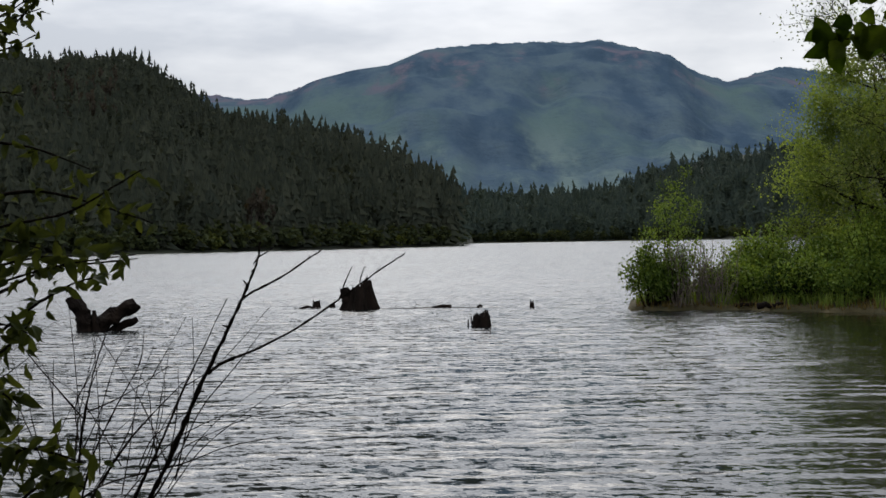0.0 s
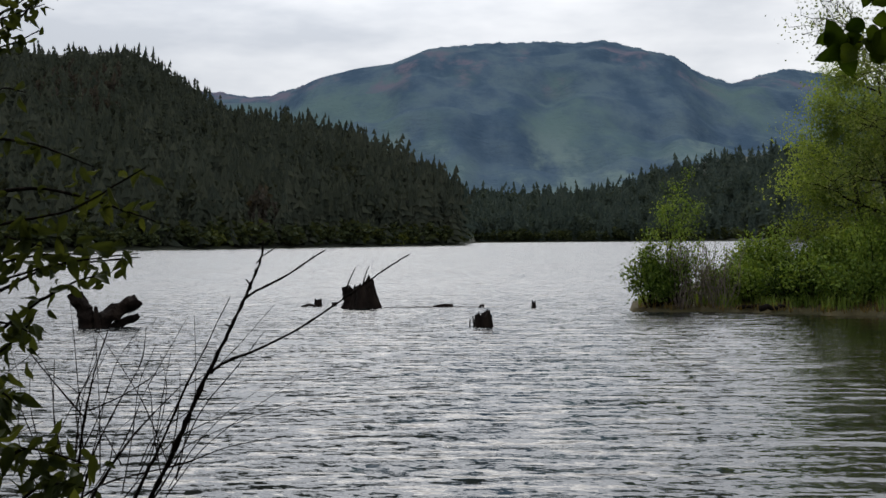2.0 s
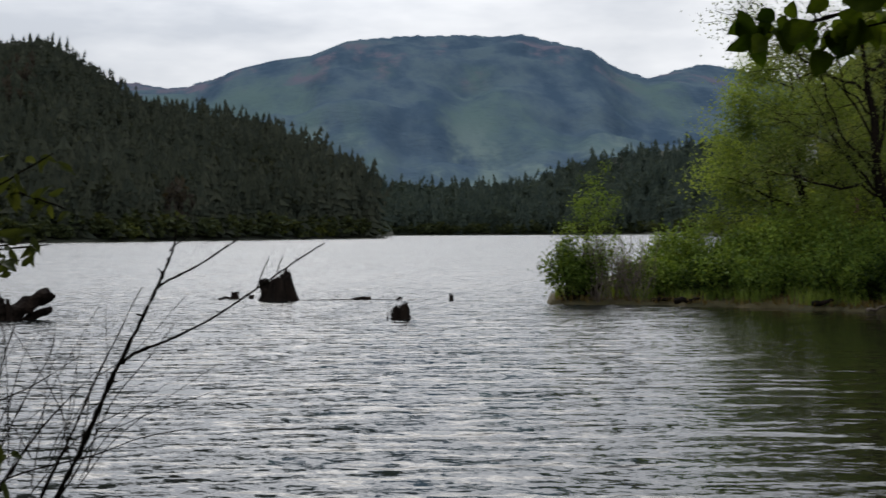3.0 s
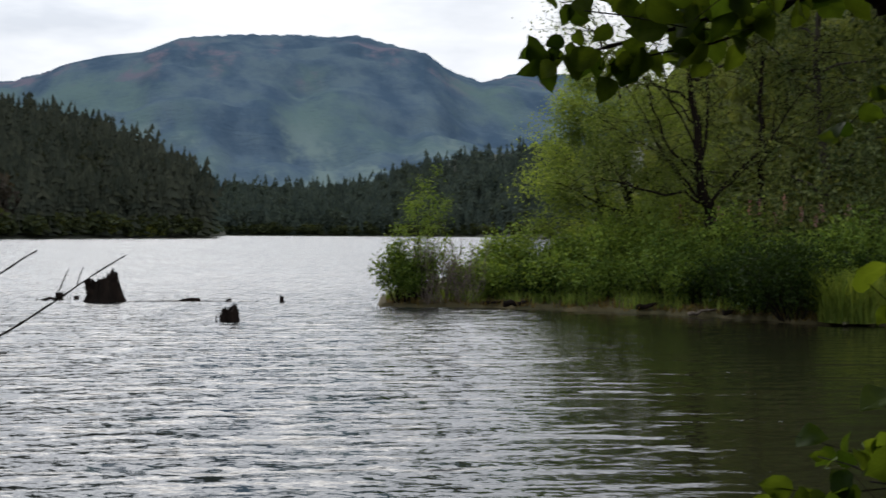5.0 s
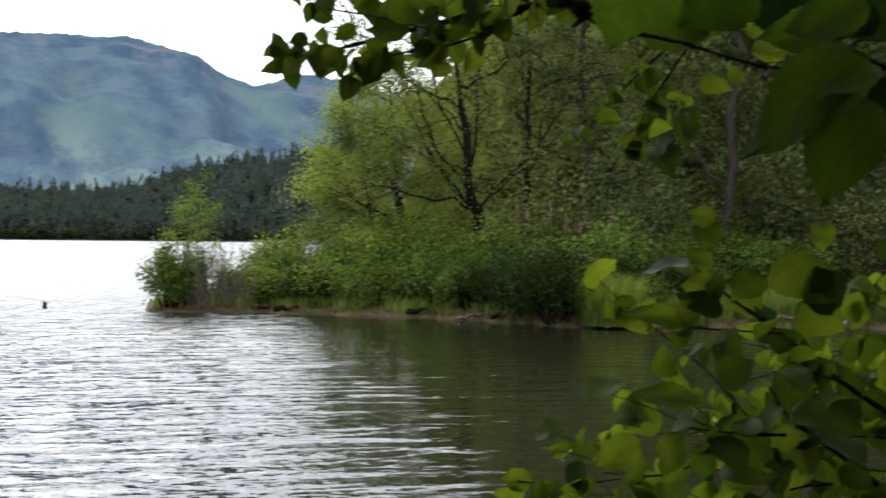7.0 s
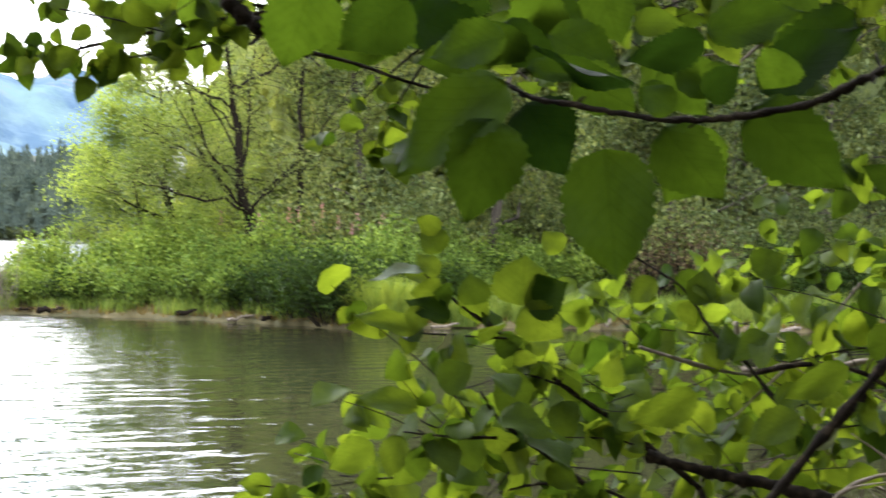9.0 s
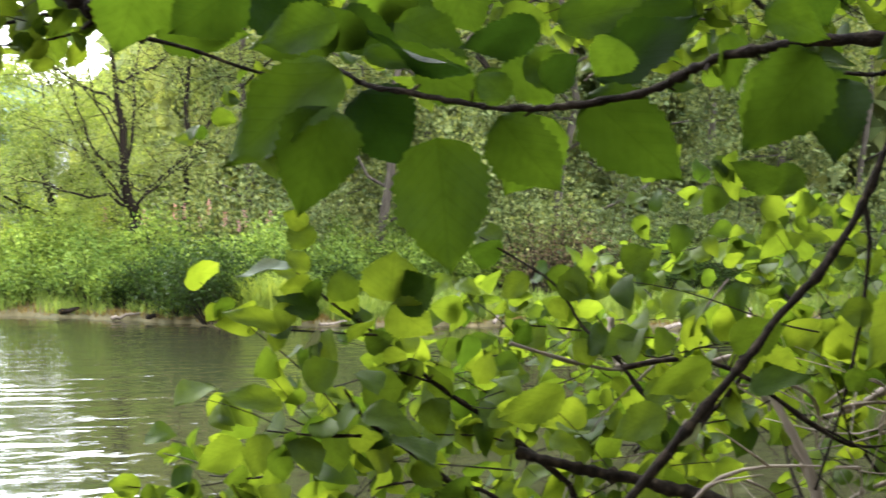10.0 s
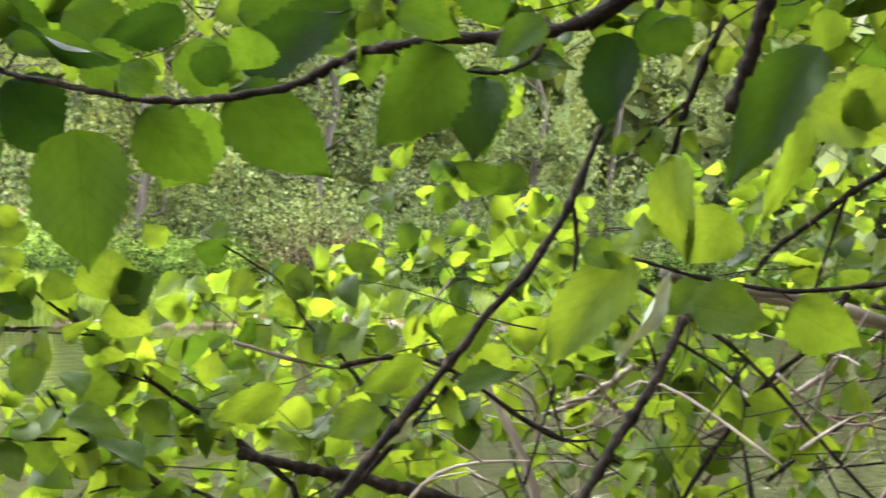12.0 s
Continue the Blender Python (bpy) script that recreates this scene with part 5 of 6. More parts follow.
# the low leafy branches
low_a = bough(alder, 0.0055, 0.0015, [(1.435, 1.996, 1.668), (1.404, 2.034, 1.706), (1.352, 2.086, 1.757), (1.291, 2.143, 1.806), (1.235, 2.197, 1.869), (1.188, 2.246, 1.911), (1.146, 2.291, 1.960)], 16, 0.058, BARK, "branch")
low_b = bough(alder, 0.0045, 0.0015, [(1.182, 1.740, 1.659), (1.112, 1.754, 1.715), (1.050, 1.763, 1.762), (0.983, 1.775, 1.808), (0.955, 1.763, 1.842)], 12, 0.055, BARK, "branch")
low_c = bough(alder, 0.002, 0.001, [(0.981, 1.770, 1.789), (0.939, 1.796, 1.788), (0.891, 1.825, 1.793)], 7, 0.052, BARK, "branch")
low_d = bough(alder, 0.0045, 0.0013, [(1.595, 1.957, 1.744), (1.578, 2.014, 1.787), (1.560, 2.072, 1.849), (1.548, 2.127, 1.880), (1.538, 2.180, 1.946), (1.459, 2.276, 2.014)], 14, 0.055, BARK, "branch")
low_e = bough(alder, 0.0018, 0.001, [(1.227, 2.182, 1.870), (1.180, 2.211, 1.872), (1.112, 2.253, 1.875)], 6, 0.058, BARK, "branch")
low_f = bough(alder, 0.0018, 0.001, [(1.536, 2.111, 1.876), (1.500, 2.133, 1.880), (1.464, 2.155, 1.883)], 4, 0.05, BARK, "branch")
low_log = bough(alder, 0.007, 0.010, [(1.373, 2.034, 1.713), (1.391, 2.003, 1.706), (1.441, 1.953, 1.694), (1.484, 1.907, 1.687), (1.525, 1.862, 1.673), (1.592, 1.802, 1.656), (1.689, 1.723, 1.594)], 0, 0.05, BARK, "branch")
low_g = bough(alder, 0.003, 0.0015, [(1.297, 1.904, 1.619), (1.258, 1.928, 1.685), (1.215, 1.955, 1.689), (1.165, 1.985, 1.696), (1.122, 2.012, 1.681)], 9, 0.05, BARK, "branch")
low_h = bough(alder, 0.002, 0.001, [(1.155, 2.226, 1.718), (1.168, 2.364, 1.649), (1.161, 2.515, 1.619), (1.146, 2.671, 1.631), (1.151, 2.815, 1.623)], 12, 0.052, BARK, "branch")
low_i = bough(alder, 0.0015, 0.001, [(1.282, 2.792, 1.570), (1.178, 2.856, 1.548), (1.104, 2.901, 1.556)], 6, 0.055, BARK, "branch")
low_j = bough(alder, 0.0018, 0.001, [(1.265, 2.100, 1.810), (1.225, 2.125, 1.825), (1.192, 2.145, 1.817)], 5, 0.055, BARK, "branch")
low_k = bough(alder, 0.0018, 0.001, [(1.388, 2.025, 1.715), (1.334, 2.058, 1.737), (1.273, 2.095, 1.736)], 6, 0.05, BARK, "branch")
low_l = bough(alder, 0.004, 0.002, [(1.287, 1.676, 1.714), (1.353, 1.675, 1.769), (1.426, 1.670, 1.826), (1.478, 1.677, 1.879)], 9, 0.06, BARK, "branch")
leaf(low_a, (1.192, 2.087, 1.922), (1.198, 2.084, 1.993), 0.092, 0.20)
leaf(low_a, (1.199, 2.083, 1.918), (1.248, 2.053, 1.954), 0.069, 0.30)
leaf(low_a, (1.163, 2.163, 1.919), (1.157, 2.167, 1.966), 0.050, 0.20)
leaf(low_a, (1.156, 2.226, 1.896), (1.100, 2.261, 1.928), 0.039, 0.40)
leaf(low_a, (1.118, 2.249, 1.877), (1.031, 2.302, 1.905), 0.035, 0.40)
leaf(low_a, (1.108, 2.255, 1.872), (1.100, 2.260, 1.842), 0.031, 0.30)
leaf(low_a, (1.193, 2.087, 1.918), (1.242, 2.056, 1.873), 0.064, 0.30)
leaf(low_a, (1.141, 2.235, 1.960), (1.113, 2.253, 1.992), 0.032, 0.30)
leaf(low_a, (1.124, 2.246, 1.968), (1.052, 2.290, 1.956), 0.026, 0.90, PALE)
leaf(low_a, (1.111, 2.136, 1.882), (1.095, 2.146, 1.853), 0.018, 1.00, PALE)
leaf(low_a, (0.984, 1.979, 1.800), (0.915, 2.021, 1.819), 0.035, 0.40)
leaf(low_a, (0.967, 1.990, 1.765), (0.950, 2.000, 1.709), 0.041, 0.30)
leaf(low_a, (1.014, 1.902, 1.779), (1.021, 1.898, 1.726), 0.047, 0.30)
leaf(low_a, (1.007, 1.965, 1.828), (1.042, 1.944, 1.856), 0.048, 0.30)
leaf(low_a, (1.137, 2.061, 1.807), (1.189, 2.030, 1.808), 0.067, 0.20)
leaf(low_a, (1.147, 2.465, 1.685), (1.084, 2.504, 1.644), 0.058, 0.20)
leaf(low_a, (1.135, 2.883, 1.555), (1.081, 2.916, 1.561), 0.045, 0.10)
leaf(low_a, (1.188, 2.850, 1.619), (1.155, 2.871, 1.617), 0.022, 0.30)
leaf(low_a, (1.197, 2.786, 1.622), (1.168, 2.804, 1.594), 0.018, 1.00, PALE)
leaf(low_a, (1.074, 2.101, 1.993), (1.055, 2.113, 2.034), 0.042, 0.20)
leaf(low_a, (1.074, 2.101, 2.023), (1.045, 2.119, 2.041), 0.030, 0.20)
leaf(low_a, (1.554, 2.569, 1.994), (1.528, 2.585, 2.033), 0.050, 0.30)
leaf(low_l, (1.295, 1.555, 1.879), (1.233, 1.593, 1.841), 0.037, 0.30)
leaf(low_l, (1.311, 1.545, 1.898), (1.363, 1.513, 1.921), 0.049, 0.30)
leaf(low_l, (1.319, 1.657, 1.812), (1.264, 1.691, 1.785), 0.046, 0.30)
leaf(low_l, (1.262, 1.458, 1.859), (1.316, 1.425, 1.880), 0.035, 0.70)
leaf(low_l, (1.286, 1.560, 1.812), (1.260, 1.576, 1.780), 0.018, 0.90, PALE)
leaf(low_l, (1.278, 1.799, 1.826), (1.208, 1.842, 1.783), 0.048, 0.30)
leaf(low_l, (1.714, 1.886, 2.093), (1.652, 1.924, 2.124), 0.048, 0.20)
leaf(low_l, (1.814, 1.942, 2.123), (1.771, 1.968, 2.084), 0.051, 0.20)
leaf(low_l, (1.523, 2.002, 1.976), (1.564, 1.977, 2.001), 0.048, 0.20)
# dead grey boughs behind
dead_a = bough(alder, 0.014, 0.007, [(2.334, 1.569, 1.876), (2.285, 1.611, 1.901), (2.206, 1.680, 1.930), (2.092, 1.778, 1.953)], 0, 0.05, GREY_WOOD, "dead_branch")
dead_b = bough(alder, 0.005, 0.007, [(1.603, 1.803, 1.910), (1.601, 1.804, 1.848), (1.623, 1.786, 1.787), (1.659, 1.755, 1.704), (1.672, 1.743, 1.605)], 0, 0.05, GREY_WOOD, "dead_branch")
dead_c = bough(alder, 0.008, 0.004, [(2.235, 2.051, 1.819), (2.183, 2.096, 1.767), (2.130, 2.141, 1.726), (2.093, 2.173, 1.710)], 0, 0.05, GREY_WOOD, "dead_branch")
dead_d = bough(alder, 0.005, 0.004, [(2.153, 1.593, 1.947), (2.116, 1.625, 1.869), (2.053, 1.679, 1.800), (2.003, 1.722, 1.706), (1.966, 1.754, 1.620)], 0, 0.05, BARK, "dead_branch")
dead_e = bough(alder, 0.006, 0.003, [(2.396, 1.648, 1.907), (2.327, 1.707, 1.831), (2.224, 1.796, 1.745), (2.106, 1.897, 1.677), (2.016, 1.975, 1.628)], 0, 0.05, GREY_WOOD, "dead_branch")
dead_f = bough(alder, 0.006, 0.004, [(2.068, 2.722, 1.858), (2.072, 2.719, 1.766), (2.112, 2.685, 1.755)], 0, 0.05, GREY_WOOD, "dead_branch")
dead_g = bough(alder, 0.008, 0.006, [(2.008, 2.628, 1.767), (2.057, 2.592, 1.764), (2.134, 2.536, 1.775), (2.223, 2.471, 1.800)], 0, 0.05, GREY_WOOD, "dead_branch")
dead_h = bough(alder, 0.004, 0.002, [(1.899, 2.340, 2.438), (1.848, 2.385, 2.367), (1.781, 2.442, 2.295)], 4, 0.05, GREY_WOOD, "dead_branch")
dead_i = bough(alder, 0.005, 0.003, [(1.637, 2.529, 2.430), (1.606, 2.551, 2.360), (1.582, 2.569, 2.331)], 0, 0.05, GREY_WOOD, "dead_branch")
dead_j = bough(alder, 0.004, 0.002, [(1.573, 2.576, 2.429), (1.525, 2.611, 2.387), (1.461, 2.657, 2.346)], 3, 0.05, BARK, "dead_branch")
pale_dead = bough(alder, 0.010, 0.014, [(2.074, 1.891, 1.972), (2.143, 1.807, 1.943), (2.241, 1.759, 1.929), (2.311, 1.710, 1.909), (2.389, 1.623, 1.881)], 0, 0.05, GREY_WOOD, "branch")
dead_a = bough(alder, 0.004, 0.002, [(2.163, 1.889, 1.594), (2.208, 1.851, 1.675), (2.249, 1.816, 1.769), (2.295, 1.762, 1.837)], 5, 0.045, TWIG_BARK, "branch")
dead_b = bough(alder, 0.0035, 0.0015, [(2.253, 1.946, 1.626), (2.313, 1.886, 1.702), (2.342, 1.863, 1.799), (2.358, 1.848, 1.858)], 4, 0.045, TWIG_BARK, "branch")
dead_c = bough(alder, 0.004, 0.002, [(2.177, 2.200, 1.716), (2.235, 2.145, 1.761), (2.272, 2.110, 1.813), (2.319, 2.059, 1.846)], 0, 0.045, GREY_WOOD, "branch")
dead_d = bough(alder, 0.006, 0.003, [(1.806, 2.009, 1.782), (1.828, 1.980, 1.723), (1.845, 1.952, 1.663), (1.850, 1.937, 1.617)], 0, 0.045, GREY_WOOD, "branch")
dead_e = bough(alder, 0.004, 0.002, [(1.948, 2.547, 1.825), (1.949, 2.543, 1.782), (1.997, 2.503, 1.762), (2.063, 2.450, 1.769)], 0, 0.045, GREY_WOOD, "branch")
dead_f = bough(alder, 0.003, 0.0015, [(2.692, 1.865, 1.680), (2.621, 1.976, 1.705), (2.532, 2.093, 1.682), (2.448, 2.190, 1.649)], 8, 0.042, TWIG_BARK, "branch")
dead_g = bough(alder, 0.003, 0.0012, [(2.784, 1.927, 1.799), (2.742, 1.984, 1.741), (2.675, 2.066, 1.659), (2.629, 2.111, 1.579)], 12, 0.042, TWIG_BARK, "branch")
dead_h = bough(alder, 0.003, 0.0012, [(2.799, 1.895, 1.736), (2.748, 1.961, 1.666), (2.700, 2.016, 1.597), (2.662, 2.053, 1.529)], 14, 0.042, TWIG_BARK, "branch")
# the overhanging bough whose leaves stand against the sky
over = bough(alder, 0.006, 0.0012, [(1.269, 2.366, 2.468), (1.092, 2.470, 2.395), (0.991, 2.559, 2.370), (0.882, 2.649, 2.352), (0.765, 2.741, 2.322), (0.689, 2.825, 2.303), (0.657, 2.900, 2.323)], 40, 0.05, BARK, "branch")
over_b = bough(alder, 0.003, 0.001, [(0.998, 2.575, 2.372), (0.909, 2.644, 2.316), (0.816, 2.714, 2.303), (0.756, 2.777, 2.290)], 22, 0.05, BARK, "branch")
over_c = bough(alder, 0.003, 0.001, [(0.997, 2.575, 2.381), (0.882, 2.650, 2.398), (0.761, 2.726, 2.397), (0.681, 2.793, 2.395)], 22, 0.05, BARK, "branch")
over_d = bough(alder, 0.003, 0.001, [(1.414, 2.735, 2.412), (1.359, 2.857, 2.337), (1.317, 2.972, 2.258), (1.291, 3.079, 2.185)], 14, 0.05, BARK, "branch")
over_e = bough(alder, 0.0025, 0.001, [(1.423, 2.843, 2.362), (1.358, 2.876, 2.253), (1.330, 2.890, 2.177)], 10, 0.05, BARK, "branch")
leaf(over, (0.664, 2.847, 2.300), (0.618, 2.856, 2.277), 0.029, 0.30, UPPER_SHADED)
leaf(over, (0.664, 2.847, 2.295), (0.679, 2.844, 2.248), 0.033, 0.10, UPPER_SHADED)
leaf(over, (0.698, 2.840, 2.339), (0.664, 2.847, 2.329), 0.029, 0.30, UPPER_SHADED)
leaf(over, (0.775, 2.773, 2.304), (0.775, 2.773, 2.261), 0.031, 0.10, UPPER_SHADED)
leaf(over, (0.737, 2.781, 2.309), (0.742, 2.780, 2.266), 0.027, 0.20, UPPER_SHADED)


def leaf_zone(name, owner, rng, twigs, per, size, a0, a1, r0, r1, low, high, fine, material, broad=(0.62, 0.85)):
    """Twigs with leaves filling the part of a bush between two bearings; low and high give its lower and upper bounds."""
    wood, mass = Soup(), Soup()
    mesh = leaf_mesh("spray_leaf", material, 0.15, False, 0.4)
    tv = np.array([v.co for v in mesh.vertices])
    rows, cols = 9, 5
    if not fine:
        tv = tv[[i for i in range(len(tv)) if (i // 5) % 2 == 0 and (i % 5) % 2 == 0]]
        rows, cols = 5, 3
    tf = []
    for k in range(rows - 1):
        for j in range(cols - 1):
            a = k * cols + j
            tf.append((a, a + 1, a + cols + 1, a + cols))
    tf = np.array(tf)
    for _ in range(twigs):
        a = rng.uniform(a0, a1)
        e = rng.uniform(low(a), high(a))
        r = rng.uniform(r0, r1)
        p = np.array(around(a, r * math.cos(radians(e)), 2.0 + r * math.sin(radians(e))))
        d = rng.normal(size=3) * [1, 1, 0.7]
        d /= np.linalg.norm(d)
        q = p + d * rng.uniform(0.12, 0.3)
        w = smooth_way(p - d * 0.05 - np.array([0, 0, 0.03]), q, rng, 0.03, 8)
        wood.tube(w, 0.0015, 0.0006, 4)
        for k in range(per):
            g = rng.uniform(0.2, 1.0)
            b = p + (q - p) * g + rng.normal(0, size * 0.22, 3)
            dd = rng.normal(size=3) * [1, 1, 0.7] + [0, 0, -0.4]
            dd /= np.linalg.norm(dd)
            ln = size * rng.uniform(0.6, 1.25)
            m = np.array(leaf_pose(b, b + dd * ln, ln * rng.uniform(*broad), rng.uniform(0, 1.25)))
            bent = tv.copy()
            bent[:, 2] -= rng.uniform(-0.1, 0.35) * tv[:, 1] ** 2
            bent[:, 0] *= rng.uniform(0.9, 1.1)
            mass.add(bent @ m[:3, :3].T + m[:3, 3], tf)
    bpy.data.meshes.remove(mesh)
    t = wood.make("twigs_of_" + name, BARK, owner)
    t.location = -owner.location
    ob = mass.make(name, material, owner, smooth=True)
    leaf_uv(ob.data, np.tile(tv[:, :2], (len(ob.data.vertices) // len(tv), 1)))
    ob.location = -owner.location
    tagged(t, kind="stuff")
    tagged(ob, kind="stuff")


zone_rng = np.random.default_rng(31)


def curve(xs, ys):
    return lambda a: float(np.interp(a, xs, ys))


# the low leafy mass, climbing away from the water
leaf_zone("low_leafage", alder, zone_rng, 125, 7, 0.060, -53, -24, 2.5, 3.2, curve([-62, -26, -22], [-11, -11, -11]),
          curve([-62, -50, -43, -38, -33, -27, -24], [1.5, 0.5, -0.5, -2, -3.0, -4.5, -7]), True, NEAR_LEAVES)
leaf_zone("inner_leafage", alder, zone_rng, 200, 8, 0.055, -68, -30, 2.9, 4.4, curve([-68, -52, -46, -30], [-2.5, -3.5, -6.5, -6]),
          curve([-68, -55, -43, -40, -36, -30], [4.5, 3.8, 3.0, 1.5, -1.5, -4]), True, NEAR_LEAVES)
# the leaves overhead
leaf_zone("upper_leafage", alder, zone_rng, 120, 8, 0.062, -64, -18.5, 2.15, 3.3, curve([-64, -50, -30, -24, -20, -17], [6.5, 6.8, 7.2, 8.0, 9.0, 9.0]),
          curve([-64, -16], [15, 14]), True, NEAR_LEAVES)
leaf_zone("high_leafage", alder, zone_rng, 110, 9, 0.062, -58, -14, 2.6, 4.0, curve([-58, -14], [7.5, 7.5]), curve([-58, -14], [13, 13]), True, NEAR_LEAVES)
# the crown above, out of view, added to shade the branches below
leaf_zone("crown_leafage", alder, zone_rng, 700, 9, 0.09, -95, 30, 2.2, 4.4, curve([-95, 30], [17.5, 17.5]), curve([-95, 30], [85, 85]), False, NEAR_LEAVES)
# unseen leaves added behind the viewpoint to block light from there
leaf_zone("rear_leafage", alder, zone_rng, 260, 9, 0.085, -250, -95, 2.0, 4.0, curve([-250, -95], [0, 0]), curve([-250, -95], [80, 80]), False, NEAR_LEAVES)


# the alder's own stems, which carry the branches up from the bank
def carrier(owner, way, r0, r1, material, name="stem"):
    pts = np.array(way, float)
    u = np.linspace(0, len(pts) - 1, len(pts) * 5)
    p = np.stack([np.interp(u, np.arange(len(pts)), pts[:, i]) for i in range(3)], 1)
    for _ in range(6):
        p[1:-1] = 0.25 * p[:-2] + 0.5 * p[1:-1] + 0.25 * p[2:]
    so = Soup()
    so.tube(p, r0, r1, 9, knots=np.random.default_rng(len(pts)))
    ob = so.make(name, material, owner, smooth=True)
    ob.location = -owner.location


carrier(alder, [(2.25, 0.70, 0.1), (2.15, 0.62, 1.6), (1.95, 0.55, 3.0), (1.3, 1.1, 4.0), (0.5, 2.0, 4.7)], 0.075, 0.02, TRUNK, "trunk")
carrier(alder, [(1.95, 0.55, 3.0), (1.9, -0.4, 3.9), (1.2, -1.4, 4.4)], 0.045, 0.015, TRUNK, "limb")
carrier(alder, [(1.3, 1.1, 4.0), (1.9, 2.1, 4.5), (1.8, 3.0, 4.9)], 0.035, 0.012, TRUNK, "limb")
carrier(alder, [(2.12, 0.62, 1.8), (1.75, 0.62, 2.30), (1.15, 0.52, 2.36), (0.80, 0.62, 2.20), (0.685, 0.733, 2.093)], 0.012, 0.003, BARK)
carrier(alder, [(1.9, 1.6, 0.1), (1.65, 1.45, 0.8), (1.25, 1.42, 1.40), (1.087, 1.504, 1.698)], 0.02, 0.005, BARK)
carrier(alder, [(1.9, 1.5, 0.1), (1.7, 1.25, 0.8), (1.3, 1.18, 1.45), (1.185, 1.239, 1.734)], 0.018, 0.0055, BARK)
carrier(alder, [(1.95, 1.7, 0.1), (1.9, 1.65, 0.9), (1.75, 1.68, 1.40), (1.689, 1.723, 1.594)], 0.022, 0.010, BARK)
carrier(alder, [(1.85, 1.75, 0.1), (1.7, 1.85, 0.9), (1.5, 1.93, 1.40), (1.435, 1.996, 1.668)], 0.016, 0.0055, BARK)
carrier(alder, [(1.8, 1.65, 0.1), (1.55, 1.65, 0.8), (1.28, 1.69, 1.35), (1.182, 1.740, 1.659)], 0.014, 0.0045, BARK)

# dead twigs tangled low in the alder
def dead_twig(p, q, r, material):
    s = Soup()
    w = smooth_way(p, q, zone_rng, 0.06, 15)
    s.tube(w, r, r * 0.4, 6, knots=zone_rng)
    for k in (5, 8, 11):
        e = w[k] + zone_rng.normal(0, 0.09, 3)
        s.tube(smooth_way(w[k], e, zone_rng, 0.012, 6), r * 0.5, r * 0.2, 4)
    ob = s.make("dead_twig", material, alder, smooth=True)
    ob.location = -alder.location


for k in range(44):
    a, e, r = zone_rng.uniform(-60, -38), zone_rng.uniform(-9.5, -3.0), zone_rng.uniform(2.1, 3.4)
    p = np.array(around(a, r, 2.0 + r * math.tan(radians(e))))
    d = np.array([zone_rng.normal(0, 1), zone_rng.normal(0, 0.6), zone_rng.normal(0, 0.45)])
    d *= zone_rng.uniform(0.25, 0.6) / np.linalg.norm(d)
    dead_twig(p - d / 2, p + d / 2, zone_rng.uniform(0.0014, 0.0040), GREY_WOOD if k % 2 else BARK)

# ---- the shore bush and the bare shrub on the other side ----
left_bush = thing("shore_bush", -1.5, 1.6, 0.2, "leafy dark willow bush overhanging the near bank", "shrub")
bare_shrub = thing("bare_shrub", -0.9, 3.0, 0.0, "leafless shrub with thin dark twigs at the water's edge", "shrub")
leaf_zone("shore_leafage", left_bush, zone_rng, 95, 9, 0.040, 15.7, 25, 2.3, 3.2, curve([15, 25], [-11, -11]), curve([15.3, 17, 25], [-1, 4, 7]), True, SHADE_LEAF, (0.34, 0.48))
for foot, top in [((-1.45, 2.3, 0.0), (-0.897, 2.890, 1.831)), ((-1.5, 2.5, 0.0), (-0.965, 3.092, 2.129)), ((-1.4, 2.2, 0.0), (-0.743, 2.588, 1.544)), ((-1.5, 2.4, 0.0), (-0.998, 3.193, 2.328))]:
    carrier(left_bush, [foot, (foot[0] + 0.12, foot[1] + 0.1, 0.8), (top[0] - 0.22, top[1] - 0.12, top[2] - 0.35), top], 0.013, 0.004, BARK)
for top in [(-0.766, 3.887, 1.224), (-0.799, 3.887, 1.224), (-0.867, 3.787, 1.274), (-0.803, 3.687, 1.294), (-0.889, 3.987, 1.342), (-0.723, 3.987, 1.339)]:
    carrier(bare_shrub, [(top[0] * 0.5 - 0.45, top[1] * 0.6 + 1.45, -0.35), (top[0] * 0.8 - 0.18, top[1] * 0.9 + 0.36, 0.6), top], 0.008, 0.004, BARK)
# leafy boughs of the shore bush beside the viewpoint
arm = bough(left_bush, 0.004, 0.001, [(-0.897, 2.890, 1.831), (-0.800, 2.891, 1.896), (-0.742, 2.891, 1.924), (-0.646, 2.891, 1.953), (-0.511, 2.891, 1.968)], 29, 0.048, BARK, "branch", True)
arm = bough(left_bush, 0.004, 0.001, [(-0.933, 2.990, 1.884), (-0.812, 2.991, 1.942), (-0.712, 2.991, 1.966), (-0.602, 2.991, 1.967)], 25, 0.048, BARK, "branch", True)
arm = bough(left_bush, 0.004, 0.001, [(-0.895, 2.891, 1.984), (-0.741, 2.891, 2.020), (-0.625, 2.891, 2.037), (-0.499, 2.892, 2.112)], 23, 0.045, BARK, "branch", True)
arm = bough(left_bush, 0.004, 0.001, [(-0.930, 2.991, 2.044), (-0.710, 2.992, 2.090), (-0.571, 2.992, 2.048), (-0.501, 2.991, 2.022)], 23, 0.045, BARK, "branch", True)
arm = bough(left_bush, 0.004, 0.001, [(-0.965, 3.092, 2.129), (-0.819, 3.092, 2.179), (-0.736, 3.092, 2.167), (-0.633, 3.092, 2.124)], 18, 0.045, BARK, "branch", True)
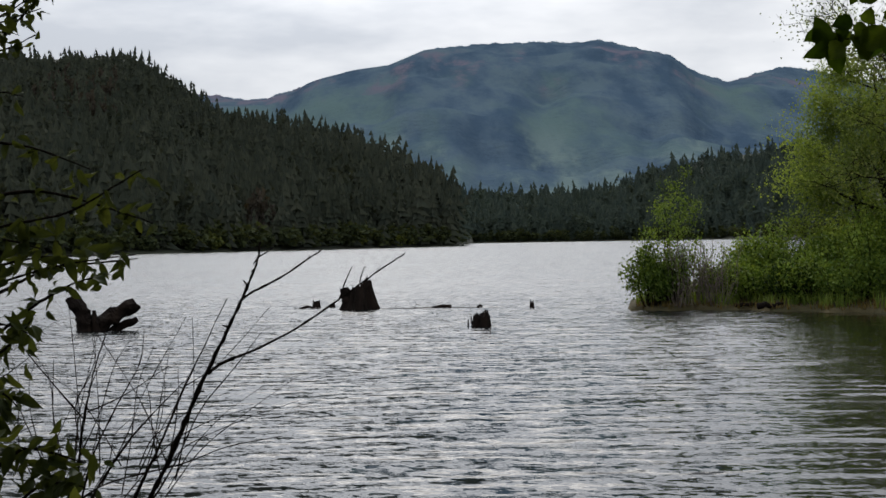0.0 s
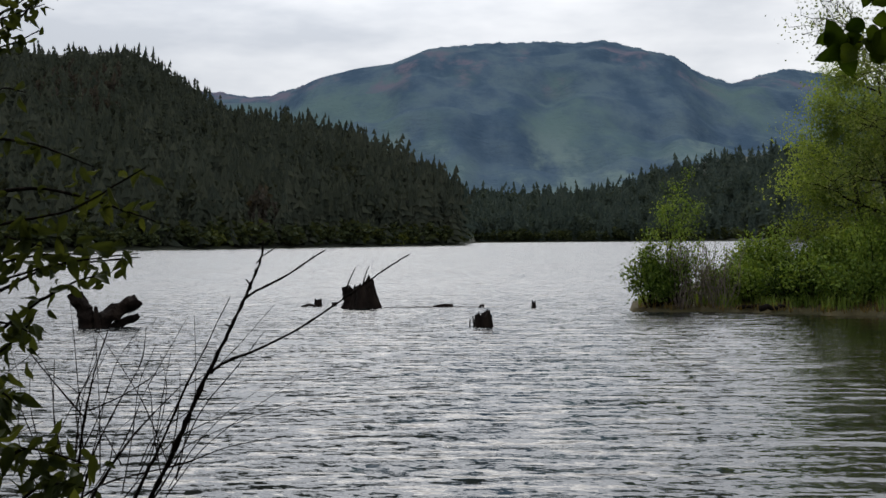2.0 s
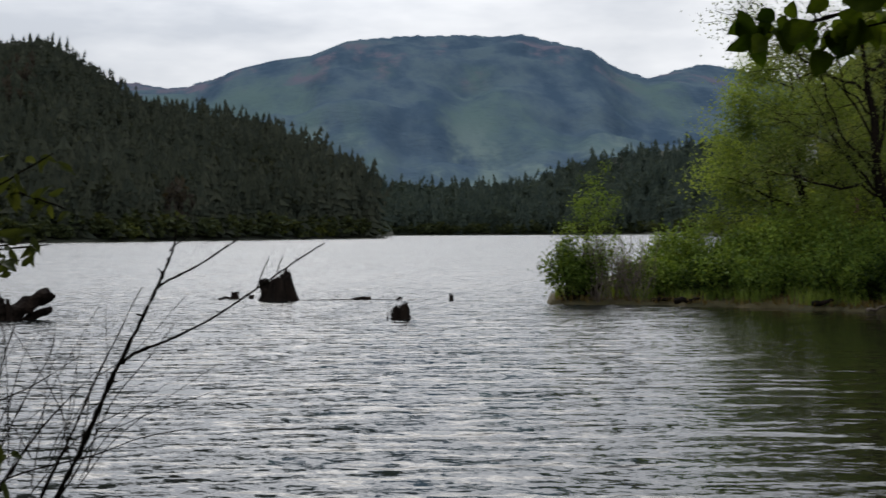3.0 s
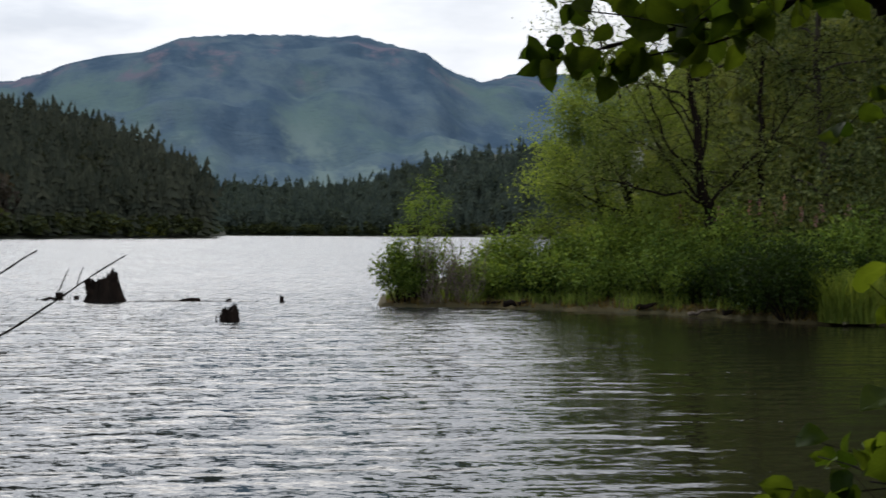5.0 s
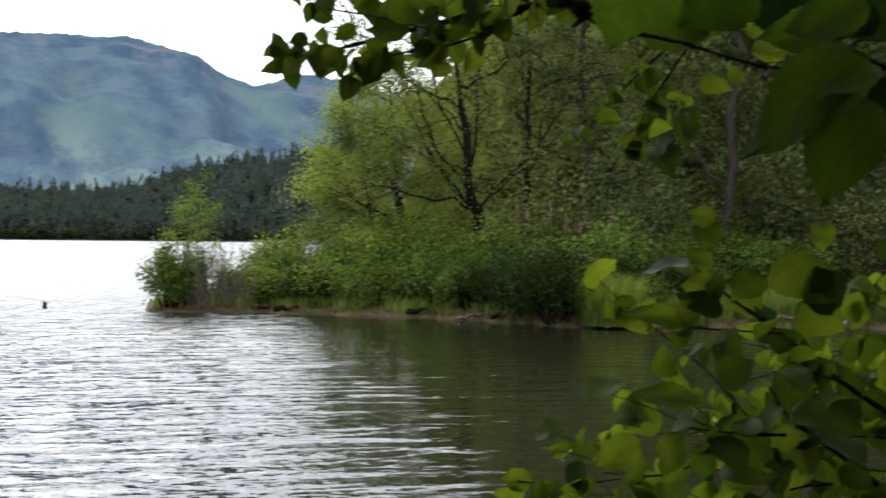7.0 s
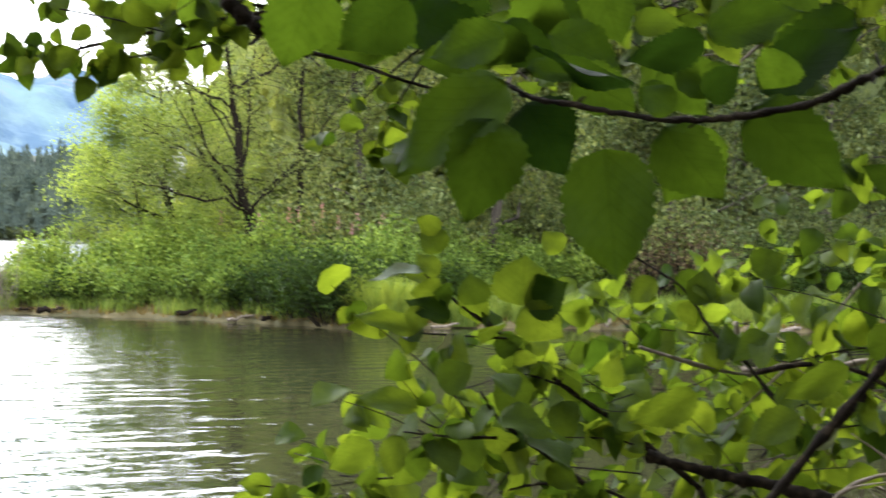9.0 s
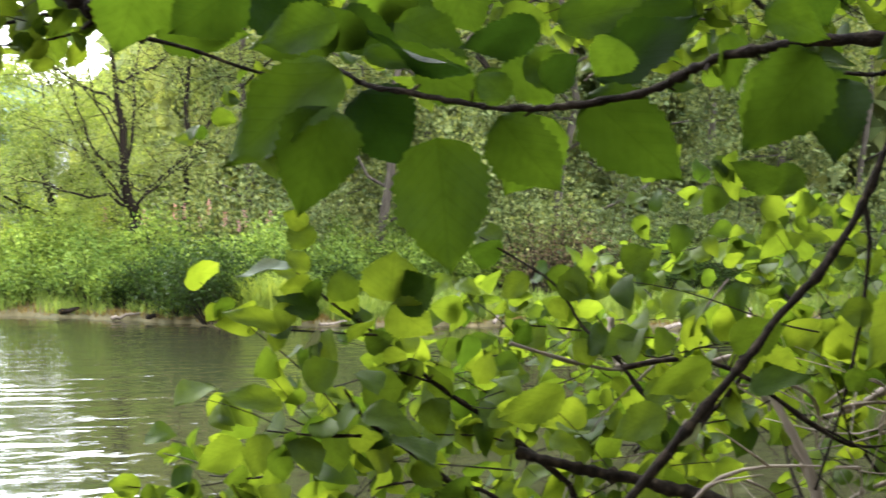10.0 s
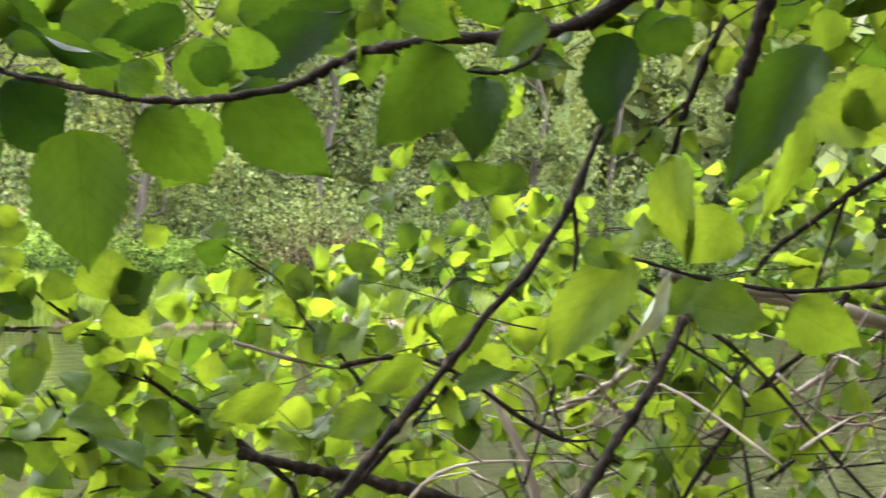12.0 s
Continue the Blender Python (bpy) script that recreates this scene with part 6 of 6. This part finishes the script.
arm = bough(left_bush, 0.004, 0.001, [(-0.862, 2.790, 1.800), (-0.769, 2.790, 1.844), (-0.713, 2.790, 1.862), (-0.667, 2.790, 1.843)], 18, 0.045, BARK, "branch", True)
arm = bough(left_bush, 0.003, 0.001, [(-0.998, 3.193, 2.328), (-0.889, 3.194, 2.391), (-0.825, 3.194, 2.411), (-0.747, 3.194, 2.437)], 20, 0.036, BARK, "branch", True)
arm = bough(left_bush, 0.003, 0.001, [(-0.999, 3.193, 2.285), (-0.869, 3.193, 2.347), (-0.804, 3.193, 2.363), (-0.758, 3.194, 2.387)], 16, 0.036, BARK, "branch", True)
arm = bough(left_bush, 0.004, 0.001, [(-0.743, 2.588, 1.544), (-0.673, 2.589, 1.644), (-0.622, 2.589, 1.686), (-0.580, 2.589, 1.677), (-0.530, 2.589, 1.659)], 29, 0.05, BARK, "branch", True)
arm = bough(left_bush, 0.004, 0.001, [(-0.774, 2.589, 1.680), (-0.706, 2.590, 1.738), (-0.654, 2.590, 1.771), (-0.629, 2.590, 1.745)], 23, 0.05, BARK, "branch", True)
arm = bough(left_bush, 0.004, 0.001, [(-0.709, 2.588, 1.527), (-0.640, 2.589, 1.593), (-0.589, 2.589, 1.635), (-0.530, 2.589, 1.623)], 27, 0.05, BARK, "branch", True)
arm = bough(left_bush, 0.004, 0.001, [(-0.896, 2.891, 1.927), (-0.799, 2.891, 1.983), (-0.741, 2.891, 2.001), (-0.674, 2.891, 1.981)], 23, 0.05, BARK, "branch", True)
arm = bough(left_bush, 0.003, 0.001, [(-0.928, 2.992, 2.174), (-0.827, 2.993, 2.222), (-0.767, 2.993, 2.261), (-0.727, 2.993, 2.250)], 13, 0.045, BARK, "branch", True)
arm = bough(left_bush, 0.003, 0.001, [(-0.805, 2.959, 1.805), (-0.713, 2.990, 1.881), (-0.647, 3.009, 1.920), (-0.585, 3.024, 1.933)], 18, 0.042, BARK, "branch", True)
arm = bough(left_bush, 0.003, 0.001, [(-0.835, 3.058, 1.880), (-0.720, 3.094, 1.944), (-0.622, 3.118, 1.953), (-0.557, 3.133, 1.959)], 18, 0.042, BARK, "branch", True)
arm = bough(left_bush, 0.003, 0.001, [(-0.774, 2.861, 1.774), (-0.704, 2.886, 1.838), (-0.685, 2.894, 1.870)], 18, 0.042, BARK, "branch", True)
arm = bough(left_bush, 0.003, 0.001, [(-0.911, 3.327, 2.354), (-0.846, 3.338, 2.422), (-0.773, 3.345, 2.501)], 34, 0.034, BARK, "branch", True)
arm = bough(left_bush, 0.003, 0.001, [(-0.908, 3.319, 2.420), (-0.844, 3.333, 2.455), (-0.800, 3.340, 2.489)], 26, 0.034, BARK, "branch", True)
# bare twigs of the leafless shrub
twig = bough(bare_shrub, 0.0065, 0.002, [(-0.766, 3.887, 1.224), (-0.696, 3.888, 1.381), (-0.633, 3.888, 1.504), (-0.578, 3.889, 1.637), (-0.515, 3.890, 1.757), (-0.467, 3.890, 1.857), (-0.446, 3.891, 1.904), (-0.427, 3.891, 1.951), (-0.424, 3.891, 1.987)], 0, 0.05, BARK, "stem")
twig = bough(bare_shrub, 0.003, 0.0018, [(-0.475, 3.890, 1.844), (-0.453, 3.890, 1.864), (-0.372, 3.891, 1.903), (-0.304, 3.891, 1.949), (-0.279, 3.891, 1.964)], 0, 0.05, BARK, "twig")
twig = bough(bare_shrub, 0.0018, 0.001, [(-0.427, 3.891, 1.951), (-0.411, 3.891, 1.961), (-0.392, 3.891, 1.973)], 0, 0.05, BARK, "twig")
twig = bough(bare_shrub, 0.0038, 0.0013, [(-0.553, 3.889, 1.675), (-0.520, 3.889, 1.701), (-0.442, 3.890, 1.729), (-0.347, 3.890, 1.775), (-0.238, 3.890, 1.847), (-0.184, 3.891, 1.886), (-0.116, 3.891, 1.932), (-0.082, 3.891, 1.952)], 0, 0.05, BARK, "twig")
twig = bough(bare_shrub, 0.0018, 0.001, [(-0.238, 3.890, 1.847), (-0.224, 3.891, 1.887), (-0.207, 3.891, 1.924)], 0, 0.05, BARK, "twig")
twig = bough(bare_shrub, 0.0016, 0.001, [(-0.189, 3.891, 1.886), (-0.184, 3.891, 1.906), (-0.175, 3.891, 1.926)], 0, 0.05, BARK, "twig")
twig = bough(bare_shrub, 0.0055, 0.001, [(-0.799, 3.887, 1.224), (-0.731, 3.888, 1.387), (-0.670, 3.888, 1.506), (-0.610, 3.889, 1.645), (-0.504, 3.890, 1.854)], 0, 0.05, BARK, "stem")
twig = bough(bare_shrub, 0.004, 0.0008, [(-0.867, 3.787, 1.274), (-0.809, 3.788, 1.406), (-0.722, 3.788, 1.535), (-0.649, 3.789, 1.612), (-0.592, 3.789, 1.667)], 0, 0.05, BARK, "stem")
twig = bough(bare_shrub, 0.0035, 0.0012, [(-0.854, 3.787, 1.273), (-0.839, 3.788, 1.481), (-0.827, 3.789, 1.586), (-0.797, 3.789, 1.707), (-0.771, 3.790, 1.781)], 0, 0.05, BARK, "stem")
twig = bough(bare_shrub, 0.002, 0.0008, [(-0.827, 3.789, 1.586), (-0.889, 3.789, 1.659), (-0.952, 3.790, 1.737), (-0.976, 3.790, 1.771)], 0, 0.05, BARK, "twig")
twig = bough(bare_shrub, 0.002, 0.0008, [(-0.816, 3.789, 1.600), (-0.735, 3.789, 1.634), (-0.626, 3.789, 1.704)], 0, 0.05, BARK, "twig")
twig = bough(bare_shrub, 0.0028, 0.0008, [(-0.803, 3.687, 1.294), (-0.850, 3.688, 1.475), (-0.872, 3.689, 1.607), (-0.866, 3.690, 1.730)], 0, 0.05, BARK, "stem")
twig = bough(bare_shrub, 0.0026, 0.0008, [(-0.889, 3.987, 1.342), (-0.855, 3.988, 1.473), (-0.794, 3.989, 1.592), (-0.731, 3.989, 1.696), (-0.723, 3.990, 1.779)], 0, 0.05, BARK, "stem")
twig = bough(bare_shrub, 0.0026, 0.0008, [(-0.917, 3.987, 1.342), (-0.826, 3.988, 1.405), (-0.630, 3.988, 1.447), (-0.525, 3.988, 1.490), (-0.389, 3.988, 1.511)], 0, 0.05, BARK, "stem")
twig = bough(bare_shrub, 0.0024, 0.0007, [(-0.723, 3.987, 1.339), (-0.653, 3.988, 1.447), (-0.591, 3.989, 1.582), (-0.499, 3.989, 1.685), (-0.437, 3.990, 1.766)], 0, 0.05, BARK, "stem")
twig = bough(bare_shrub, 0.0018, 0.0006, [(-0.799, 3.987, 1.341), (-0.665, 3.988, 1.504), (-0.554, 3.989, 1.558), (-0.457, 3.989, 1.584)], 0, 0.05, BARK, "stem")
twig = bough(bare_shrub, 0.0022, 0.0008, [(-0.866, 3.687, 1.346), (-0.877, 3.688, 1.460), (-0.925, 3.689, 1.575), (-0.962, 3.689, 1.664)], 0, 0.05, BARK, "stem")
twig = bough(bare_shrub, 0.0018, 0.0006, [(-0.653, 3.988, 1.407), (-0.624, 3.988, 1.531), (-0.602, 3.989, 1.614), (-0.605, 3.990, 1.807)], 0, 0.05, BARK, "twig")
twig = bough(bare_shrub, 0.0018, 0.0006, [(-0.751, 3.987, 1.367), (-0.707, 3.988, 1.477), (-0.684, 3.989, 1.615), (-0.662, 3.990, 1.725)], 0, 0.05, BARK, "twig")
twig = bough(bare_shrub, 0.0012, 0.0005, [(-0.610, 3.889, 1.645), (-0.536, 3.889, 1.690), (-0.482, 3.890, 1.743), (-0.400, 3.890, 1.836)], 0, 0.05, BARK, "twig")
twig = bough(bare_shrub, 0.0016, 0.0006, [(-0.810, 3.888, 1.413), (-0.740, 3.888, 1.546), (-0.712, 3.889, 1.626), (-0.602, 3.890, 1.812)], 0, 0.05, BARK, "twig")
twig = bough(bare_shrub, 0.0015, 0.0005, [(-0.701, 4.069, 1.407), (-0.647, 4.069, 1.481), (-0.493, 4.070, 1.545), (-0.355, 4.070, 1.589)], 0, 0.05, BARK, "twig")
twig = bough(bare_shrub, 0.0015, 0.0005, [(-0.961, 4.061, 1.352), (-0.897, 4.062, 1.500), (-0.877, 4.062, 1.630), (-0.833, 4.063, 1.722)], 0, 0.05, BARK, "twig")
twig = bough(bare_shrub, 0.0015, 0.0005, [(-0.676, 4.011, 1.440), (-0.732, 4.012, 1.590), (-0.814, 4.012, 1.722), (-0.880, 4.013, 1.817)], 0, 0.05, BARK, "twig")
twig = bough(bare_shrub, 0.0015, 0.0005, [(-0.720, 4.163, 1.366), (-0.738, 4.163, 1.482), (-0.675, 4.164, 1.582), (-0.646, 4.164, 1.654)], 0, 0.05, BARK, "twig")
twig = bough(bare_shrub, 0.0015, 0.0005, [(-0.822, 3.749, 1.505), (-0.840, 3.750, 1.620), (-0.784, 3.750, 1.719), (-0.789, 3.751, 1.791)], 0, 0.05, BARK, "twig")
twig = bough(bare_shrub, 0.0015, 0.0005, [(-0.666, 3.864, 1.442), (-0.684, 3.864, 1.547), (-0.687, 3.865, 1.639), (-0.725, 3.865, 1.705)], 0, 0.05, BARK, "twig")
twig = bough(bare_shrub, 0.0015, 0.0005, [(-0.888, 4.032, 1.473), (-0.900, 4.033, 1.627), (-0.910, 4.033, 1.761), (-0.921, 4.034, 1.857)], 0, 0.05, BARK, "twig")
twig = bough(bare_shrub, 0.0015, 0.0005, [(-0.933, 3.796, 1.391), (-0.901, 3.797, 1.522), (-0.842, 3.798, 1.636), (-0.783, 3.798, 1.717)], 0, 0.05, BARK, "twig")
twig = bough(bare_shrub, 0.0015, 0.0005, [(-0.612, 3.653, 1.484), (-0.589, 3.653, 1.576), (-0.581, 3.654, 1.656), (-0.581, 3.654, 1.714)], 0, 0.05, BARK, "twig")
twig = bough(bare_shrub, 0.0015, 0.0005, [(-0.863, 3.960, 1.367), (-0.806, 3.961, 1.452), (-0.797, 3.961, 1.528), (-0.729, 3.962, 1.581)], 0, 0.05, BARK, "twig")
twig = bough(bare_shrub, 0.0015, 0.0005, [(-0.830, 3.641, 1.478), (-0.856, 3.642, 1.595), (-0.860, 3.642, 1.696), (-0.912, 3.643, 1.769)], 0, 0.05, BARK, "twig")
twig = bough(bare_shrub, 0.0015, 0.0005, [(-0.778, 3.958, 1.449), (-0.829, 3.959, 1.545), (-0.883, 3.959, 1.629), (-0.979, 3.960, 1.691)], 0, 0.05, BARK, "twig")
twig = bough(bare_shrub, 0.0015, 0.0005, [(-0.977, 3.989, 1.472), (-1.006, 3.989, 1.573), (-1.008, 3.990, 1.660), (-0.982, 3.990, 1.723)], 0, 0.05, BARK, "twig")
twig = bough(bare_shrub, 0.0015, 0.0005, [(-0.841, 4.004, 1.422), (-0.841, 4.005, 1.571), (-0.847, 4.006, 1.702), (-0.859, 4.006, 1.796)], 0, 0.05, BARK, "twig")
twig = bough(bare_shrub, 0.0015, 0.0005, [(-0.835, 3.759, 1.421), (-0.797, 3.759, 1.514), (-0.779, 3.760, 1.595), (-0.766, 3.760, 1.654)], 0, 0.05, BARK, "twig")
twig = bough(bare_shrub, 0.0015, 0.0005, [(-0.801, 3.593, 1.499), (-0.740, 3.594, 1.621), (-0.710, 3.595, 1.728), (-0.653, 3.595, 1.804)], 0, 0.05, BARK, "twig")
twig = bough(bare_shrub, 0.0015, 0.0005, [(-0.854, 3.793, 1.455), (-0.840, 3.793, 1.548), (-0.843, 3.794, 1.630), (-0.808, 3.794, 1.687)], 0, 0.05, BARK, "twig")
twig = bough(bare_shrub, 0.0015, 0.0005, [(-0.780, 4.126, 1.385), (-0.718, 4.126, 1.511), (-0.697, 4.127, 1.621), (-0.716, 4.128, 1.701)], 0, 0.05, BARK, "twig")
twig = bough(bare_shrub, 0.0015, 0.0005, [(-0.692, 4.061, 1.354), (-0.601, 4.062, 1.477), (-0.457, 4.062, 1.584), (-0.341, 4.063, 1.660)], 0, 0.05, BARK, "twig")
twig = bough(bare_shrub, 0.0015, 0.0005, [(-0.998, 4.086, 1.336), (-1.071, 4.087, 1.493), (-1.054, 4.088, 1.629), (-1.084, 4.088, 1.727)], 0, 0.05, BARK, "twig")
twig = bough(bare_shrub, 0.0015, 0.0005, [(-0.701, 4.145, 1.361), (-0.639, 4.146, 1.466), (-0.550, 4.146, 1.556), (-0.452, 4.147, 1.621)], 0, 0.05, BARK, "twig")
twig = bough(bare_shrub, 0.0015, 0.0005, [(-0.699, 3.784, 1.473), (-0.670, 3.785, 1.541), (-0.582, 3.785, 1.599), (-0.530, 3.785, 1.641)], 0, 0.05, BARK, "twig")
twig = bough(bare_shrub, 0.0015, 0.0005, [(-0.745, 3.810, 1.406), (-0.719, 3.811, 1.543), (-0.706, 3.812, 1.663), (-0.664, 3.812, 1.749)], 0, 0.05, BARK, "twig")
twig = bough(bare_shrub, 0.0015, 0.0005, [(-0.951, 4.170, 1.401), (-0.932, 4.171, 1.551), (-0.900, 4.171, 1.683), (-0.874, 4.172, 1.777)], 0, 0.05, BARK, "twig")
